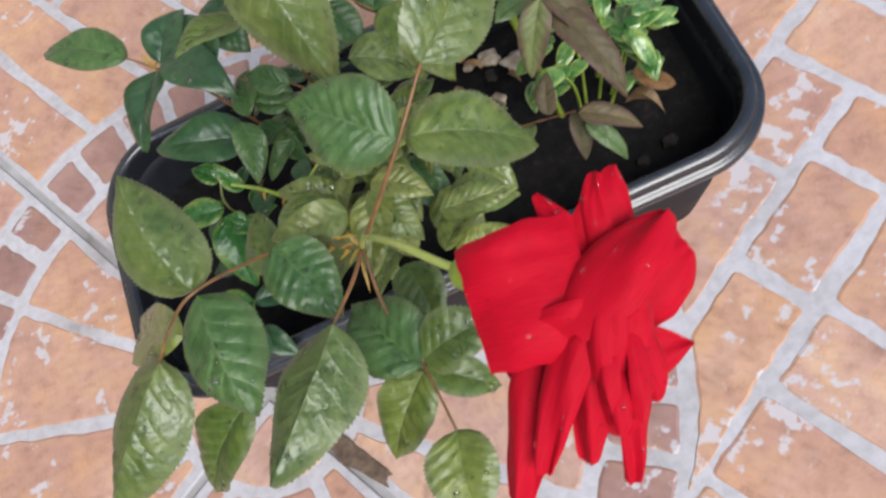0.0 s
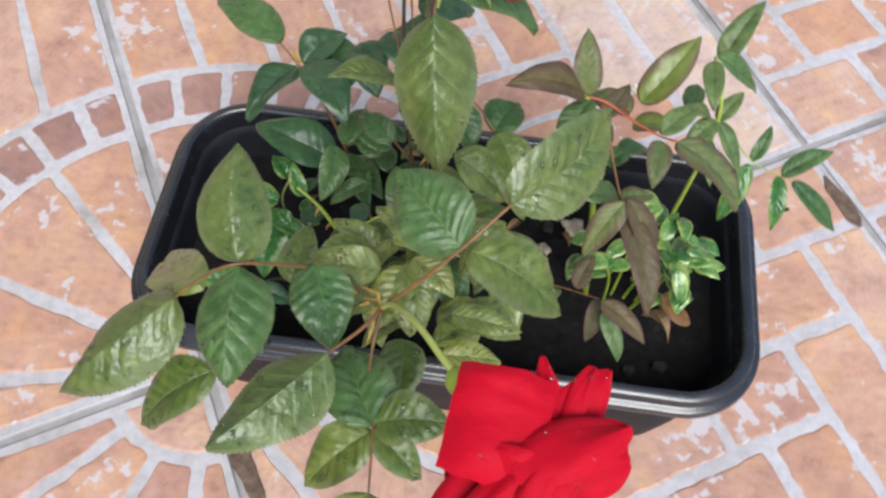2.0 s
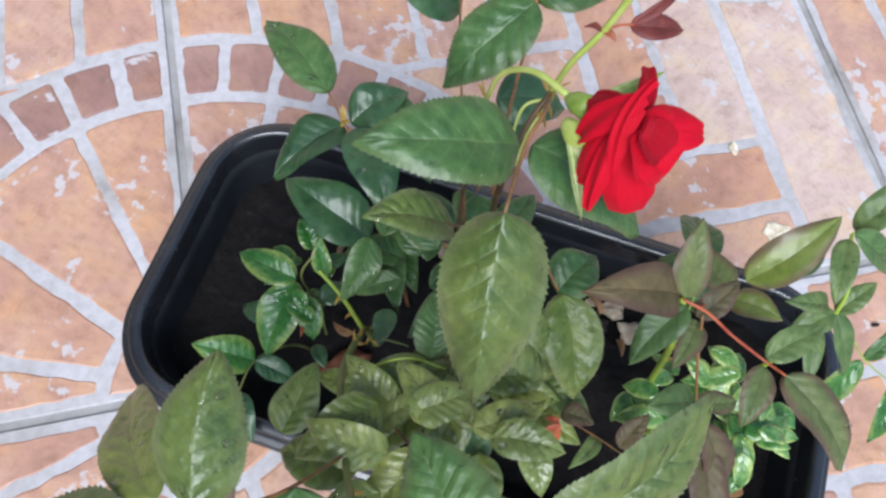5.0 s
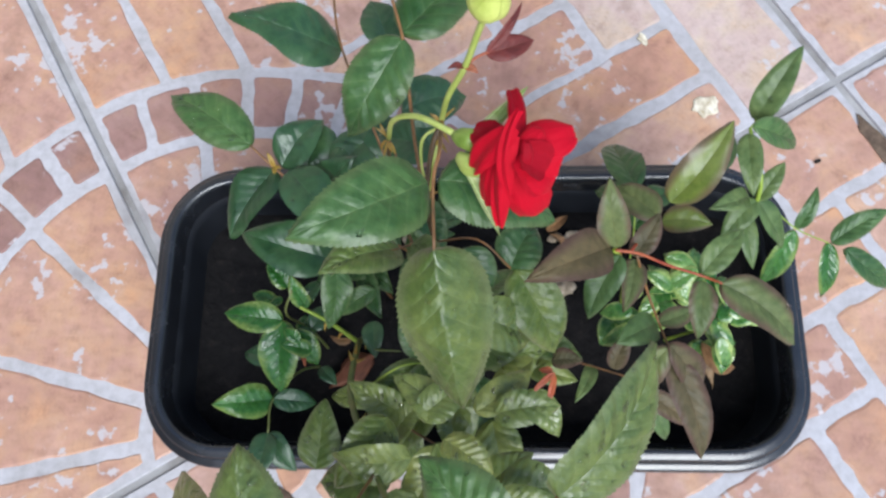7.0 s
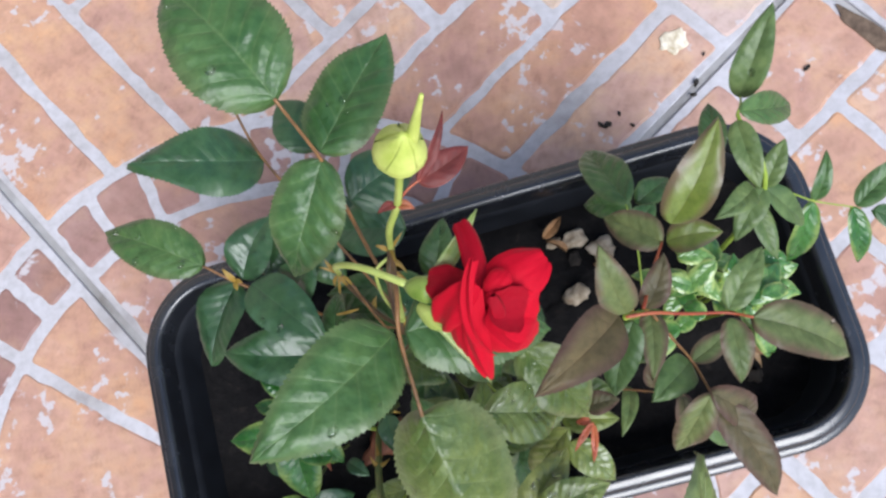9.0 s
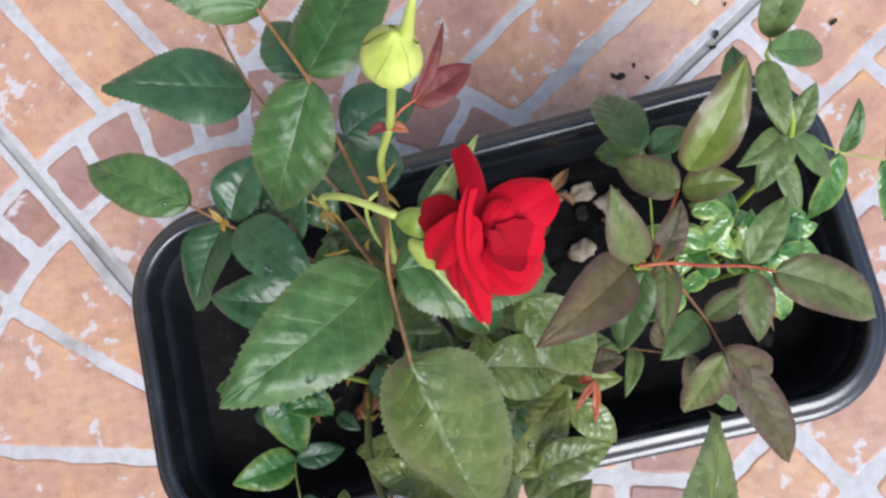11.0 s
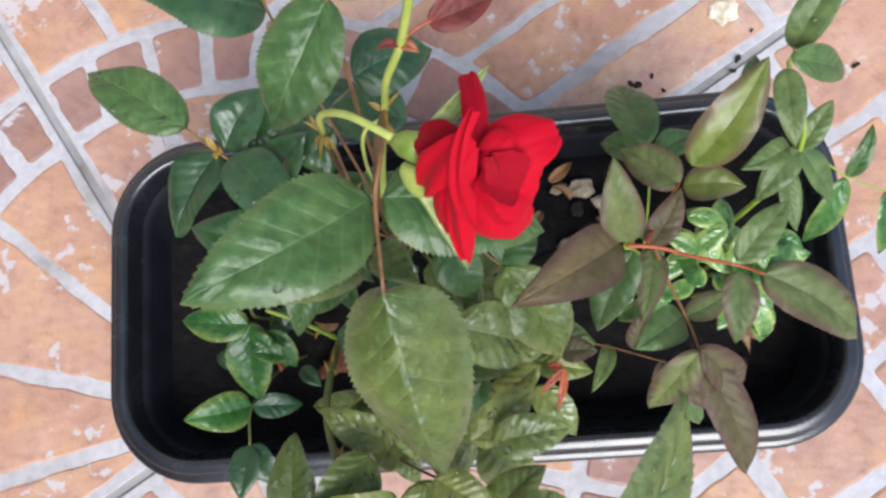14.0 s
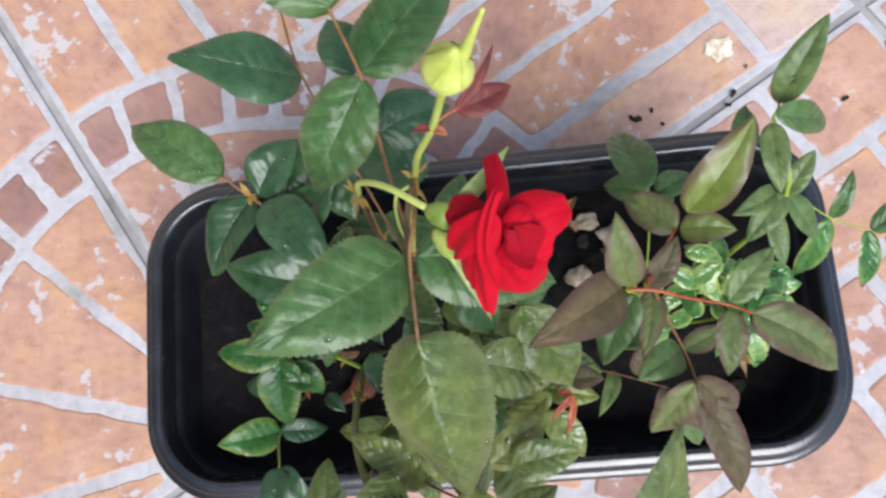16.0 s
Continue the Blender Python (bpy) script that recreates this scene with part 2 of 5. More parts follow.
    bump(t, p, height, 0.42 * rib, 0.0011)
    return m


GREEN = leaf_material("deep_green_rose_leaf", (0.032, 0.086, 0.024), (0.068, 0.138, 0.042), (0.18, 0.25, 0.10), 0.38, spec=0.38, margin=(0.085, 0.13, 0.045), edge=0.90, patchy=0.25, rib=1.2, wet=0.12)
OLIVE = leaf_material("olive_green_rose_leaf", (0.066, 0.112, 0.020), (0.138, 0.182, 0.038), (0.25, 0.29, 0.13), 0.36, spec=0.42, margin=(0.15, 0.18, 0.07), edge=0.90, patchy=0.25, rib=1.3, wet=0.12)
WET = leaf_material("wet_green_rose_leaf", (0.053, 0.095, 0.018), (0.108, 0.152, 0.034), (0.16, 0.20, 0.075), 0.40, spec=0.7, margin=(0.13, 0.165, 0.06), edge=0.90, patchy=0.25, rib=1.7, wet=0.05)
GLOSSY = leaf_material("glossy_dark_leaf", (0.021, 0.064, 0.024), (0.046, 0.106, 0.036), (0.08, 0.16, 0.08), 0.36, spec=0.55, rib=0.7, wet=0.2)
BRONZE = leaf_material("bronze_young_leaf", (0.082, 0.112, 0.044), (0.126, 0.158, 0.060), (0.050, 0.030, 0.020), 0.38, margin=(0.105, 0.074, 0.048), rib=0.6, spec=0.18)
PURPLE = leaf_material("purple_brown_young_leaf", (0.074, 0.064, 0.036), (0.108, 0.092, 0.048), (0.055, 0.028, 0.020), 0.40, margin=(0.088, 0.054, 0.040), rib=0.6, spec=0.15)
LIME = leaf_material("lime_young_leaf", (0.105, 0.150, 0.024), (0.180, 0.228, 0.046), (0.090, 0.050, 0.022), 0.34, blush=(0.15, 0.19, 0.04), margin=(0.120, 0.085, 0.045), rib=0.45)
SOFT = leaf_material("grey_green_young_leaf", (0.060, 0.105, 0.036), (0.115, 0.170, 0.060), (0.13, 0.16, 0.08), 0.36, rib=0.6, spec=0.28)
FRESH = leaf_material("pale_edged_glossy_leaf", (0.020, 0.090, 0.016), (0.050, 0.155, 0.030), (0.10, 0.20, 0.06), 0.22, margin=(0.15, 0.22, 0.05), spec=0.5, rib=0.7, edge=0.8, patchy=1.4)
VARIEGATED = leaf_material("variegated_glossy_leaf", (0.030, 0.115, 0.022), (0.075, 0.195, 0.045), (0.14, 0.26, 0.09), 0.18, blush=(0.13, 0.25, 0.06), margin=(0.27, 0.36, 0.10), spec=0.7, rib=0.6, edge=0.86, patchy=2.0)
# olive leaf made paler: the sheen of wet leaves is put into its base colour
PALE_SHEEN = leaf_material("pale_sheen_leaf", (0.108, 0.152, 0.030), (0.225, 0.265, 0.066), (0.28, 0.32, 0.15), 0.30, spec=0.6, rib=1.2, wet=0.15)
RED_LEAF = leaf_material("red_young_leaf", (0.32, 0.060, 0.035), (0.45, 0.15, 0.06), (0.30, 0.10, 0.05), 0.4)
MAROON = leaf_material("maroon_bract", (0.085, 0.020, 0.020), (0.15, 0.038, 0.032), (0.20, 0.07, 0.04), 0.5, spec=0.25, rib=0.4)
DRY = leaf_material("dry_tan_leaf", (0.13, 0.07, 0.03), (0.30, 0.18, 0.085), (0.35, 0.2, 0.1), 0.6)


def stem_material(name, a, b, rough=0.45):
    m, t, p = material(name)
    n = noise_node(t, 120, 4, 0.6)
    c = ramp(t, n.outputs["Fac"], [(0.35, a), (0.65, b)])
    t.links.new(c.outputs["Color"], p.inputs["Base Color"])
    p.inputs["Roughness"].default_value = rough
    bump(t, p, n.outputs["Fac"], 0.2, 0.0006)
    return m


CANE_GREEN = stem_material("fresh_green_cane", (0.20, 0.29, 0.030), (0.32, 0.42, 0.055))
STALK = stem_material("yellow_green_flower_stalk", (0.36, 0.44, 0.085), (0.48, 0.55, 0.15))
CALYX = stem_material("green_calyx", (0.14, 0.22, 0.03), (0.28, 0.38, 0.07))
SEPAL = stem_material("pale_sepal", (0.20, 0.30, 0.06), (0.50, 0.56, 0.26))
CANE_OLD = stem_material("olive_green_cane", (0.10, 0.14, 0.035), (0.16, 0.17, 0.05))
CANE_BROWN = stem_material("brown_stalk", (0.11, 0.060, 0.024), (0.26, 0.125, 0.045))
CANE_DARK = stem_material("dark_brown_cane", (0.055, 0.030, 0.018), (0.12, 0.075, 0.035))
CANE_RED = stem_material("red_stalk", (0.26, 0.035, 0.014), (0.38, 0.10, 0.035))
BUD_GREEN = stem_material("yellow_green_bud", (0.42, 0.50, 0.085), (0.60, 0.66, 0.17), 0.6)
AMBER = stem_material("amber_bract", (0.26, 0.15, 0.02), (0.36, 0.24, 0.04), 0.5)
CHALK = stem_material("chalk_white_pebble", (0.26, 0.19, 0.12), (0.60, 0.50, 0.37), 0.8)
BARK = stem_material("red_brown_bark", (0.09, 0.028, 0.012), (0.17, 0.06, 0.028), 0.7)
DIRT = stem_material("black_soil_crumb", (0.010, 0.008, 0.006), (0.03, 0.022, 0.016), 0.9)


def petal_material(name, dark, light):
    m, t, p = material(name)
    uv = t.nodes.new("ShaderNodeTexCoord").outputs["UV"]
    stretch = t.nodes.new("ShaderNodeMapping")
    stretch.inputs["Scale"].default_value = (2.0, 26.0, 1.0)
    t.links.new(uv, stretch.inputs["Vector"])
    n = noise_node(t, 3.0, 4, 0.6, stretch.outputs["Vector"])
    c = ramp(t, n.outputs["Fac"], [(0.3, dark), (0.65, light)])
    t.links.new(c.outputs["Color"], p.inputs["Base Color"])
    p.inputs["Roughness"].default_value = 0.6
    p.inputs["Specular IOR Level"].default_value = 0.10
    p.inputs["Sheen Weight"].default_value = 0.08
    p.inputs["Sheen Tint"].default_value = (1.0, 0.25, 0.25, 1)
    p.inputs["Subsurface Weight"].default_value = 0.0
    p.inputs["Subsurface Radius"].default_value = (0.004, 0.0006, 0.0006)
    p.inputs["Subsurface Scale"].default_value = 0.6
    bump(t, p, n.outputs["Fac"], 0.25, 0.0008)
    return m


SCARLET = petal_material("scarlet_petal", (0.37, 0.0013, 0.012), (0.515, 0.0026, 0.018))
# darker copy of the scarlet: shade between petals put into the colour
SHADED_RED = petal_material("shaded_red_petal", (0.23, 0.0015, 0.009), (0.33, 0.002, 0.013))


def water_material():
    m, t, p = material("clear_water")
    p.inputs["Base Color"].default_value = (1, 1, 1, 1)
    p.inputs["Roughness"].default_value = 0.0
    p.inputs["Transmission Weight"].default_value = 1.0
    p.inputs["IOR"].default_value = 1.36
    p.inputs["Alpha"].default_value = 0.6
    return m


WATER = water_material()


# ---- plant parts ----
leaf_rng = random.Random(11)
drop_rng = random.Random(23)
vein_rng = random.Random(41)
drop_mesh = bmesh.new()


def frame_of(d, roll):
    d = d.normalized()
    side = d.cross(Vector((0, 0, 1)))
    side = side.normalized() if side.length > 1e-3 else Vector((1, 0, 0))
    turn = Matrix.Rotation(radians(roll), 3, d)
    side = turn @ side
    return d, side, side.cross(d).normalized()


def drop(at, normal, r, rng=leaf_rng):
    """A bead of water on a leaf."""
    side = normal.orthogonal().normalized()
    other = normal.cross(side)
    ring_count, n = 4, 9
    long = rng.uniform(1.0, 1.6)
    rings = []
    for k in range(ring_count):
        a = math.pi / 2 * k / ring_count
        rings.append([drop_mesh.verts.new(at + (side * long * math.cos(b) + other * math.sin(b)) * r * math.cos(a) + normal * (0.7 * r * math.sin(a))) for b in (2 * math.pi * i / n for i in range(n))])
    for a, b in zip(rings, rings[1:]):
        for i in range(n):
            drop_mesh.faces.new((a[i], a[(i + 1) % n], b[(i + 1) % n], b[i]))
    top = drop_mesh.verts.new(at + normal * 0.7 * r)
    for i in range(n):
        drop_mesh.faces.new((rings[-1][i], rings[-1][(i + 1) % n], top))
    drop_mesh.faces.new(rings[0][::-1])


def leaf(parent, base, tip, width, mat, roll=0.0, arch=0.07, fold=0.22, teeth=1.0, drops=0, name="leaflet", label=""):
    """One toothed leaf blade from its base to its tip, folded a little on its midrib."""
    base, tip = Vector(base), Vector(tip)
    fold *= 1.75
    length = (tip - base).length
    d, side, up = frame_of(tip - base, roll + leaf_rng.uniform(-9, 9))
    arch += leaf_rng.uniform(-0.03, 0.04)
    twist = leaf_rng.uniform(-0.22, 0.22)
    wave, phase = leaf_rng.uniform(0.02, 0.06), leaf_rng.uniform(0, 6)
    bend = leaf_rng.uniform(-0.05, 0.05)
    if mat in (BRONZE, PURPLE, LIME, SOFT):
        teeth *= 0.75
    n, half, bite = (62, 7, 0.016) if length > 0.030 else (44, 6, 0.020)
    ribs, shift = vein_rng.uniform(6.5, 9.0) if length > 0.026 else vein_rng.uniform(5.0, 6.5), vein_rng.uniform(0, 1)
    relief = 0.040 * teeth * vein_rng.uniform(0.3, 1.2)
    lean, curl_at = vein_rng.uniform(-0.10, 0.10), vein_rng.uniform(0.0, 0.09)
    pucker = vein_rng.uniform(0, 50)

    def rib_phase(s, v):
        return (s - 0.24 * abs(v) + 0.05 * v * v) * ribs + shift + (0.4 if v > 0 else 0.0)

    def at(s, v, out=0.0):
        w = 0.475 * width * (max(s, 0.0) ** 0.51 * max(1 - s, 0.0) ** 0.88) / (0.367 ** 0.51 * 0.633 ** 0.88) + out
        a = abs(v)
        lift = (fold + (lean if v > 0 else -lean)) * a * w + wave * width * math.sin(9 * s + phase + (2 if v > 0 else 0)) * a * a - 0.10 * width * a ** 3
        quilt = abs(math.sin(math.pi * rib_phase(s, v))) ** 0.7 - 0.6
        lift += relief * width * quilt * min(1.0, 2.0 * a) * (1.1 - 0.7 * a) * (0.5 if mat is GLOSSY else 1.0) * min(1.0, 5 * s, 5 * (1 - s))
        lift += 0.022 * width * noise.noise(Vector((7 * s, 2.4 * v, pucker))) * min(1.0, 4 * s)
        droop = arch * length * 4 * s * (1 - s) - 0.05 * length * s * s - curl_at * length * max(0.0, s - 0.72) ** 2 * 9
        sway = bend * length * 4 * s * (1 - s)
        turn = twist * (s - 0.4)
        p = base + d * (s * length) + up * (lift + droop) + side * (v * w + sway)
        return p + (up * (v * w) * math.sin(turn) - side * (v * w) * (1 - math.cos(turn)))

    bm = bmesh.new()
    layer, vein_layer = bm.loops.layers.uv.new("UVMap"), bm.loops.layers.uv.new("veins")
    grid, uvs, vein_uvs = [], {}, {}
    for i in range(n + 1):
        s = i / n
        row = []
        for k in range(-half, half + 1):
            v = k / half
            if abs(k) == half and 1 < i < n - 1:
                tooth = (bite * vein_rng.uniform(0.5, 1.5) if i % 2 else -0.5 * bite) * width * teeth
                p = at(min(s + (0.016 * teeth if i % 2 else 0.0), 1.0), v, tooth)
            else:
                p = at(s, v)
            vert = bm.verts.new(p)
            uvs[vert] = (s, 0.5 + 0.5 * v)
            vein_uvs[vert] = (s - 0.24 * abs(v) + 0.05 * v * v) * ribs + shift
            row.append(vert)
        grid.append(row)
    for a, b in zip(grid, grid[1:]):
        bm.edges.new((a[half], b[half])).smooth = False
        for k in range(2 * half):
            f = bm.faces.new((a[k], a[k + 1], b[k + 1], b[k]))
            for loop in f.loops:
                loop[layer].uv = uvs[loop.vert]
                loop[vein_layer].uv = (vein_uvs[loop.vert] + (0.4 if k >= half else 0.0), 0.0)
    bmesh.ops.remove_doubles(bm, verts=bm.verts, dist=1e-6)
    bmesh.ops.recalc_face_normals(bm, faces=bm.faces)
    ob = part(name, bm, mat, parent, label)
    for _ in range(drops // 2):
        s, v = leaf_rng.uniform(0.12, 0.9), leaf_rng.uniform(-0.85, 0.85)
        p = at(s, v)
        normal = (at(s + 0.02, v) - p).cross(at(s, v + 0.05) - p).normalized()
        if normal.dot(up) < 0:
            normal = -normal
        drop(p - normal * 0.0001, normal, leaf_rng.choice((0.0006, 0.0008, 0.0010, 0.0013, 0.0016)))
    for _ in range(drops):
        s, v = drop_rng.uniform(0.08, 0.95), drop_rng.uniform(-0.95, 0.95)
        p = at(s, v)
        normal = (at(s + 0.02, v) - p).cross(at(s, v + 0.05) - p).normalized()
        if normal.dot(up) < 0:
            normal = -normal
        drop(p - normal * 0.0001, normal, drop_rng.choice((0.0004, 0.0005, 0.0006, 0.0008)), drop_rng)
    return ob


def smooth_path(points, per=6):
    """A smooth line through some points."""
    pts = [Vector(p) for p in points]
    pts = [2 * pts[0] - pts[1]] + pts + [2 * pts[-1] - pts[-2]]
    out = []
    for a, b, c, d in zip(pts, pts[1:], pts[2:], pts[3:]):
        for i in range(per):
            t = i / per
            out.append(0.5 * (2 * b + (c - a) * t + (2 * a - 5 * b + 4 * c - d) * t * t + (3 * b - a - 3 * c + d) * t ** 3))
    return out + [pts[-2]]


def tube(bm, points, r0, r1, n=8, per=6):
    path = smooth_path(points, per)
    rings, side = [], None
    for i, p in enumerate(path):
        d = (path[min(i + 1, len(path) - 1)] - path[max(i - 1, 0)]).normalized()
        side = d.orthogonal().normalized() if side is None else (side - d * side.dot(d)).normalized()
        other = d.cross(side)
        r = r0 + (r1 - r0) * i / (len(path) - 1)
        rings.append([bm.verts.new(p + (side * math.cos(a) + other * math.sin(a)) * r) for a in (2 * math.pi * k / n for k in range(n))])
    for a, b in zip(rings, rings[1:]):
        for k in range(n):
            bm.faces.new((a[k], a[(k + 1) % n], b[(k + 1) % n], b[k]))
    bm.faces.new(rings[0][::-1])
    bm.faces.new(rings[-1])
    return path


def stem(parent, name, points, r0, r1, mat, label="", thorns=0):
    bm = bmesh.new()
    path = tube(bm, points, r0, r1)
    ob = part(name, bm, mat, parent, label)
    for _ in range(thorns):
        i = leaf_rng.randrange(2, len(path) - 2)
        d = (path[i + 1] - path[i - 1]).normalized()
        out = Matrix.Rotation(leaf_rng.uniform(0, 6.28), 3, d) @ d.orthogonal().normalized()
        b = bmesh.new()
        tube(b, [path[i] + out * r0 * 0.7, path[i] + out * 0.0035 - d * 0.0006, path[i] + out * 0.0058 - d * 0.0024], 0.0013, 0.00015, 6, 3)
        part("thorn", b, AMBER, ob)
    return ob


def petal(parent, base, axis, azimuth, length, width, start, end, cup, mat, curl=0.0, point=0.25, name="petal", power=1.4):
    """One petal: it leaves the axis at the angle start and ends at the angle end; cup bends it round the flower, curl rolls its rim back."""
    axis = axis.normalized()
    ref = axis.cross(Vector((0, 0, 1))).normalized()
    out = Matrix.Rotation(radians(azimuth), 3, axis) @ ref
    side = axis.cross(out)
    n, half = 14, 8
    ripple, ph = leaf_rng.uniform(0.01, 0.035), leaf_rng.uniform(0, 6)
    line, p = [], Vector(base)
    for i in range(n + 1):
        s = i / n
        a = radians(start + (end - start) * s ** power)
        line.append((p.copy(), axis * math.cos(a) + out * math.sin(a), out * math.cos(a) - axis * math.sin(a)))
        p = p + (axis * math.cos(a) + out * math.sin(a)) * (length / n)
    bm = bmesh.new()
    layer = bm.loops.layers.uv.new("UVMap")
    grid, uvs = [], {}
    for i, (c, tangent, normal) in enumerate(line):
        s = i / n
        w = 0.5 * width * min(1.0, (0.20 + 1.25 * s) * (1.0 if s < 0.55 else math.sqrt(max(1 - ((s - 0.55) / 0.52) ** 2, 0.02))))
        row = []
        for k in range(-half, half + 1):
            v = k / half
            bow = -cup * w * v * v + ripple * width * math.sin(5 * v + ph + 3 * s) * s
            roll = curl * width * (max(0.0, abs(v) - 0.5) * 2) ** 2 * s + curl * length * max(0.0, s - 0.8) * 1.2
            q = c + side * (v * w) - normal * (-bow) + normal * roll + tangent * (point * length * (s ** 3) * (0.35 - abs(v)) * 0.6)
            vert = bm.verts.new(q)
            uvs[vert] = (s, 0.5 + 0.5 * v)
            row.append(vert)
        grid.append(row)
    for a, b in zip(grid, grid[1:]):
        for k in range(2 * half):
            f = bm.faces.new((a[k], a[k + 1], b[k + 1], b[k]))
            for loop in f.loops:
                loop[layer].uv = uvs[loop.vert]
    ob = part(name, bm, mat, parent)
    return ob


def broad_petal(bloom, spot, base, tip, widths, facing, mat, arch=0.12, cup=0.15, curl=0.0, blunt=0.0, name="petal", drops=0):
    """A broad petal or sepal from its base to its tip, in centimetres of the bloom's own frame (origin, right, down, out); widths at base, middle and tip; arch bows it, cup hollows it, curl rolls its end back."""
    origin, right, down, out = spot
    place = lambda v: origin + (right * v[0] + down * v[1] + out * v[2]) * 0.01
    a, b = place(base), place(tip)
    along = b - a
    length = along.length
    d = along.normalized()
    up = (right * facing[0] + down * facing[1] + out * facing[2]).normalized()
    up = (up - d * up.dot(d)).normalized()
    side = d.cross(up)
    w0, w1, w2 = (0.005 * w for w in widths)
    ripple, ph = leaf_rng.uniform(0.014, 0.032), leaf_rng.uniform(0, 6)
    crease, seed = vein_rng.uniform(0.018, 0.034), vein_rng.uniform(0, 60)
    n, half = 26, 12
    bm = bmesh.new()
    layer = bm.loops.layers.uv.new("UVMap")
    grid, uvs = [], {}
    for i in range(n + 1):
        s = i / n
        w = w0 * (1 - s) ** 2 + 2 * s * (1 - s) * (2 * w1 - 0.5 * (w0 + w2)) + w2 * s * s
        row = []
        for k in range(-half, half + 1):
            v = k / half
            round_end = (1 - blunt) * 0.5 * w2 * (1 - math.sqrt(max(1 - 0.92 * v * v, 0))) * s ** 6
            bow = arch * length * 4 * s * (1 - s) - cup * w * v * v + ripple * length * math.sin(4 * v + ph + 4 * s) * (0.3 + s)
            bow += crease * 2 * w1 * noise.noise(Vector((1.6 * s, 3.2 * v, seed))) * (0.3 + s) + 0.35 * crease * 2 * w1 * noise.noise(Vector((5 * s, 9 * v, seed)))
            roll = curl * length * max(0.0, s - 0.62) ** 2 * 4 + 0.10 * w * max(0.0, abs(v) - 0.82) * 5 * s + curl * 0.6 * w * max(0.0, abs(v) - 0.55) ** 2 * 4
            ragged = 0.018 * length * noise.noise(Vector((3.5 * v, seed, 0.0))) * s ** 3
            p = a + d * (s * length - round_end * 2 + ragged) + side * (v * w * (1 + 0.10 * noise.noise(Vector((4 * s, seed, 3.0 if v > 0 else 7.0))))) + up * (bow - roll)
            vert = bm.verts.new(p)
            uvs[vert] = (s, 0.5 + 0.5 * v)
            row.append(vert)
        grid.append(row)
    for _ in range(drops):
        i, k = leaf_rng.randrange(3, n - 2), leaf_rng.randrange(3, 2 * half - 2)
        p = grid[i][k].co
        normal = (grid[i + 1][k].co - p).cross(grid[i][k + 1].co - p).normalized()
        drop(p, normal if normal.dot(up) > 0 else -normal, leaf_rng.choice((0.00025, 0.0003, 0.0004, 0.0005)))
    for r, q in zip(grid, grid[1:]):
        for k in range(2 * half):
            f = bm.faces.new((r[k], r[k + 1], q[k + 1], q[k]))
            for loop in f.loops:
                loop[layer].uv = uvs[loop.vert]
    return part(name, bm, mat, bloom)


def calyx(bush, name, base, axis, r, mat, label, profile=((-0.9, 0.25), (-0.6, 0.62), (-0.2, 0.92), (0.25, 1.0), (0.7, 0.9), (1.0, 0.55))):
    """The green cup under a flower."""
    bm = bmesh.new()
    axis = axis.normalized()
    side = axis.orthogonal().normalized()
    other = axis.cross(side)
    rings = []
    for h, w in profile:
        rings.append([bm.verts.new(Vector(base) + axis * (h * r) + (side * math.cos(a) + other * math.sin(a)) * (w * r)) for a in (2 * math.pi * k / 14 for k in range(14))])
    for a, b in zip(rings, rings[1:]):
        for k in range(14):
            bm.faces.new((a[k], a[(k + 1) % 14], b[(k + 1) % 14], b[k]))
    bm.faces.new(rings[0][::-1])
    bm.faces.new(rings[-1])
    return part(name, bm, mat, bush, label)


def compound(bush, points, r0, r1, mat, label=""):
    return stem(bush, "compound_leaf", points, 0.7 * r0, 0.7 * r1, mat, label)


def settle(thing):
    """Keeps the parts of a thing where they were built, round its foot."""
    for child in thing.children:
        child.location = -thing.location
    return thing


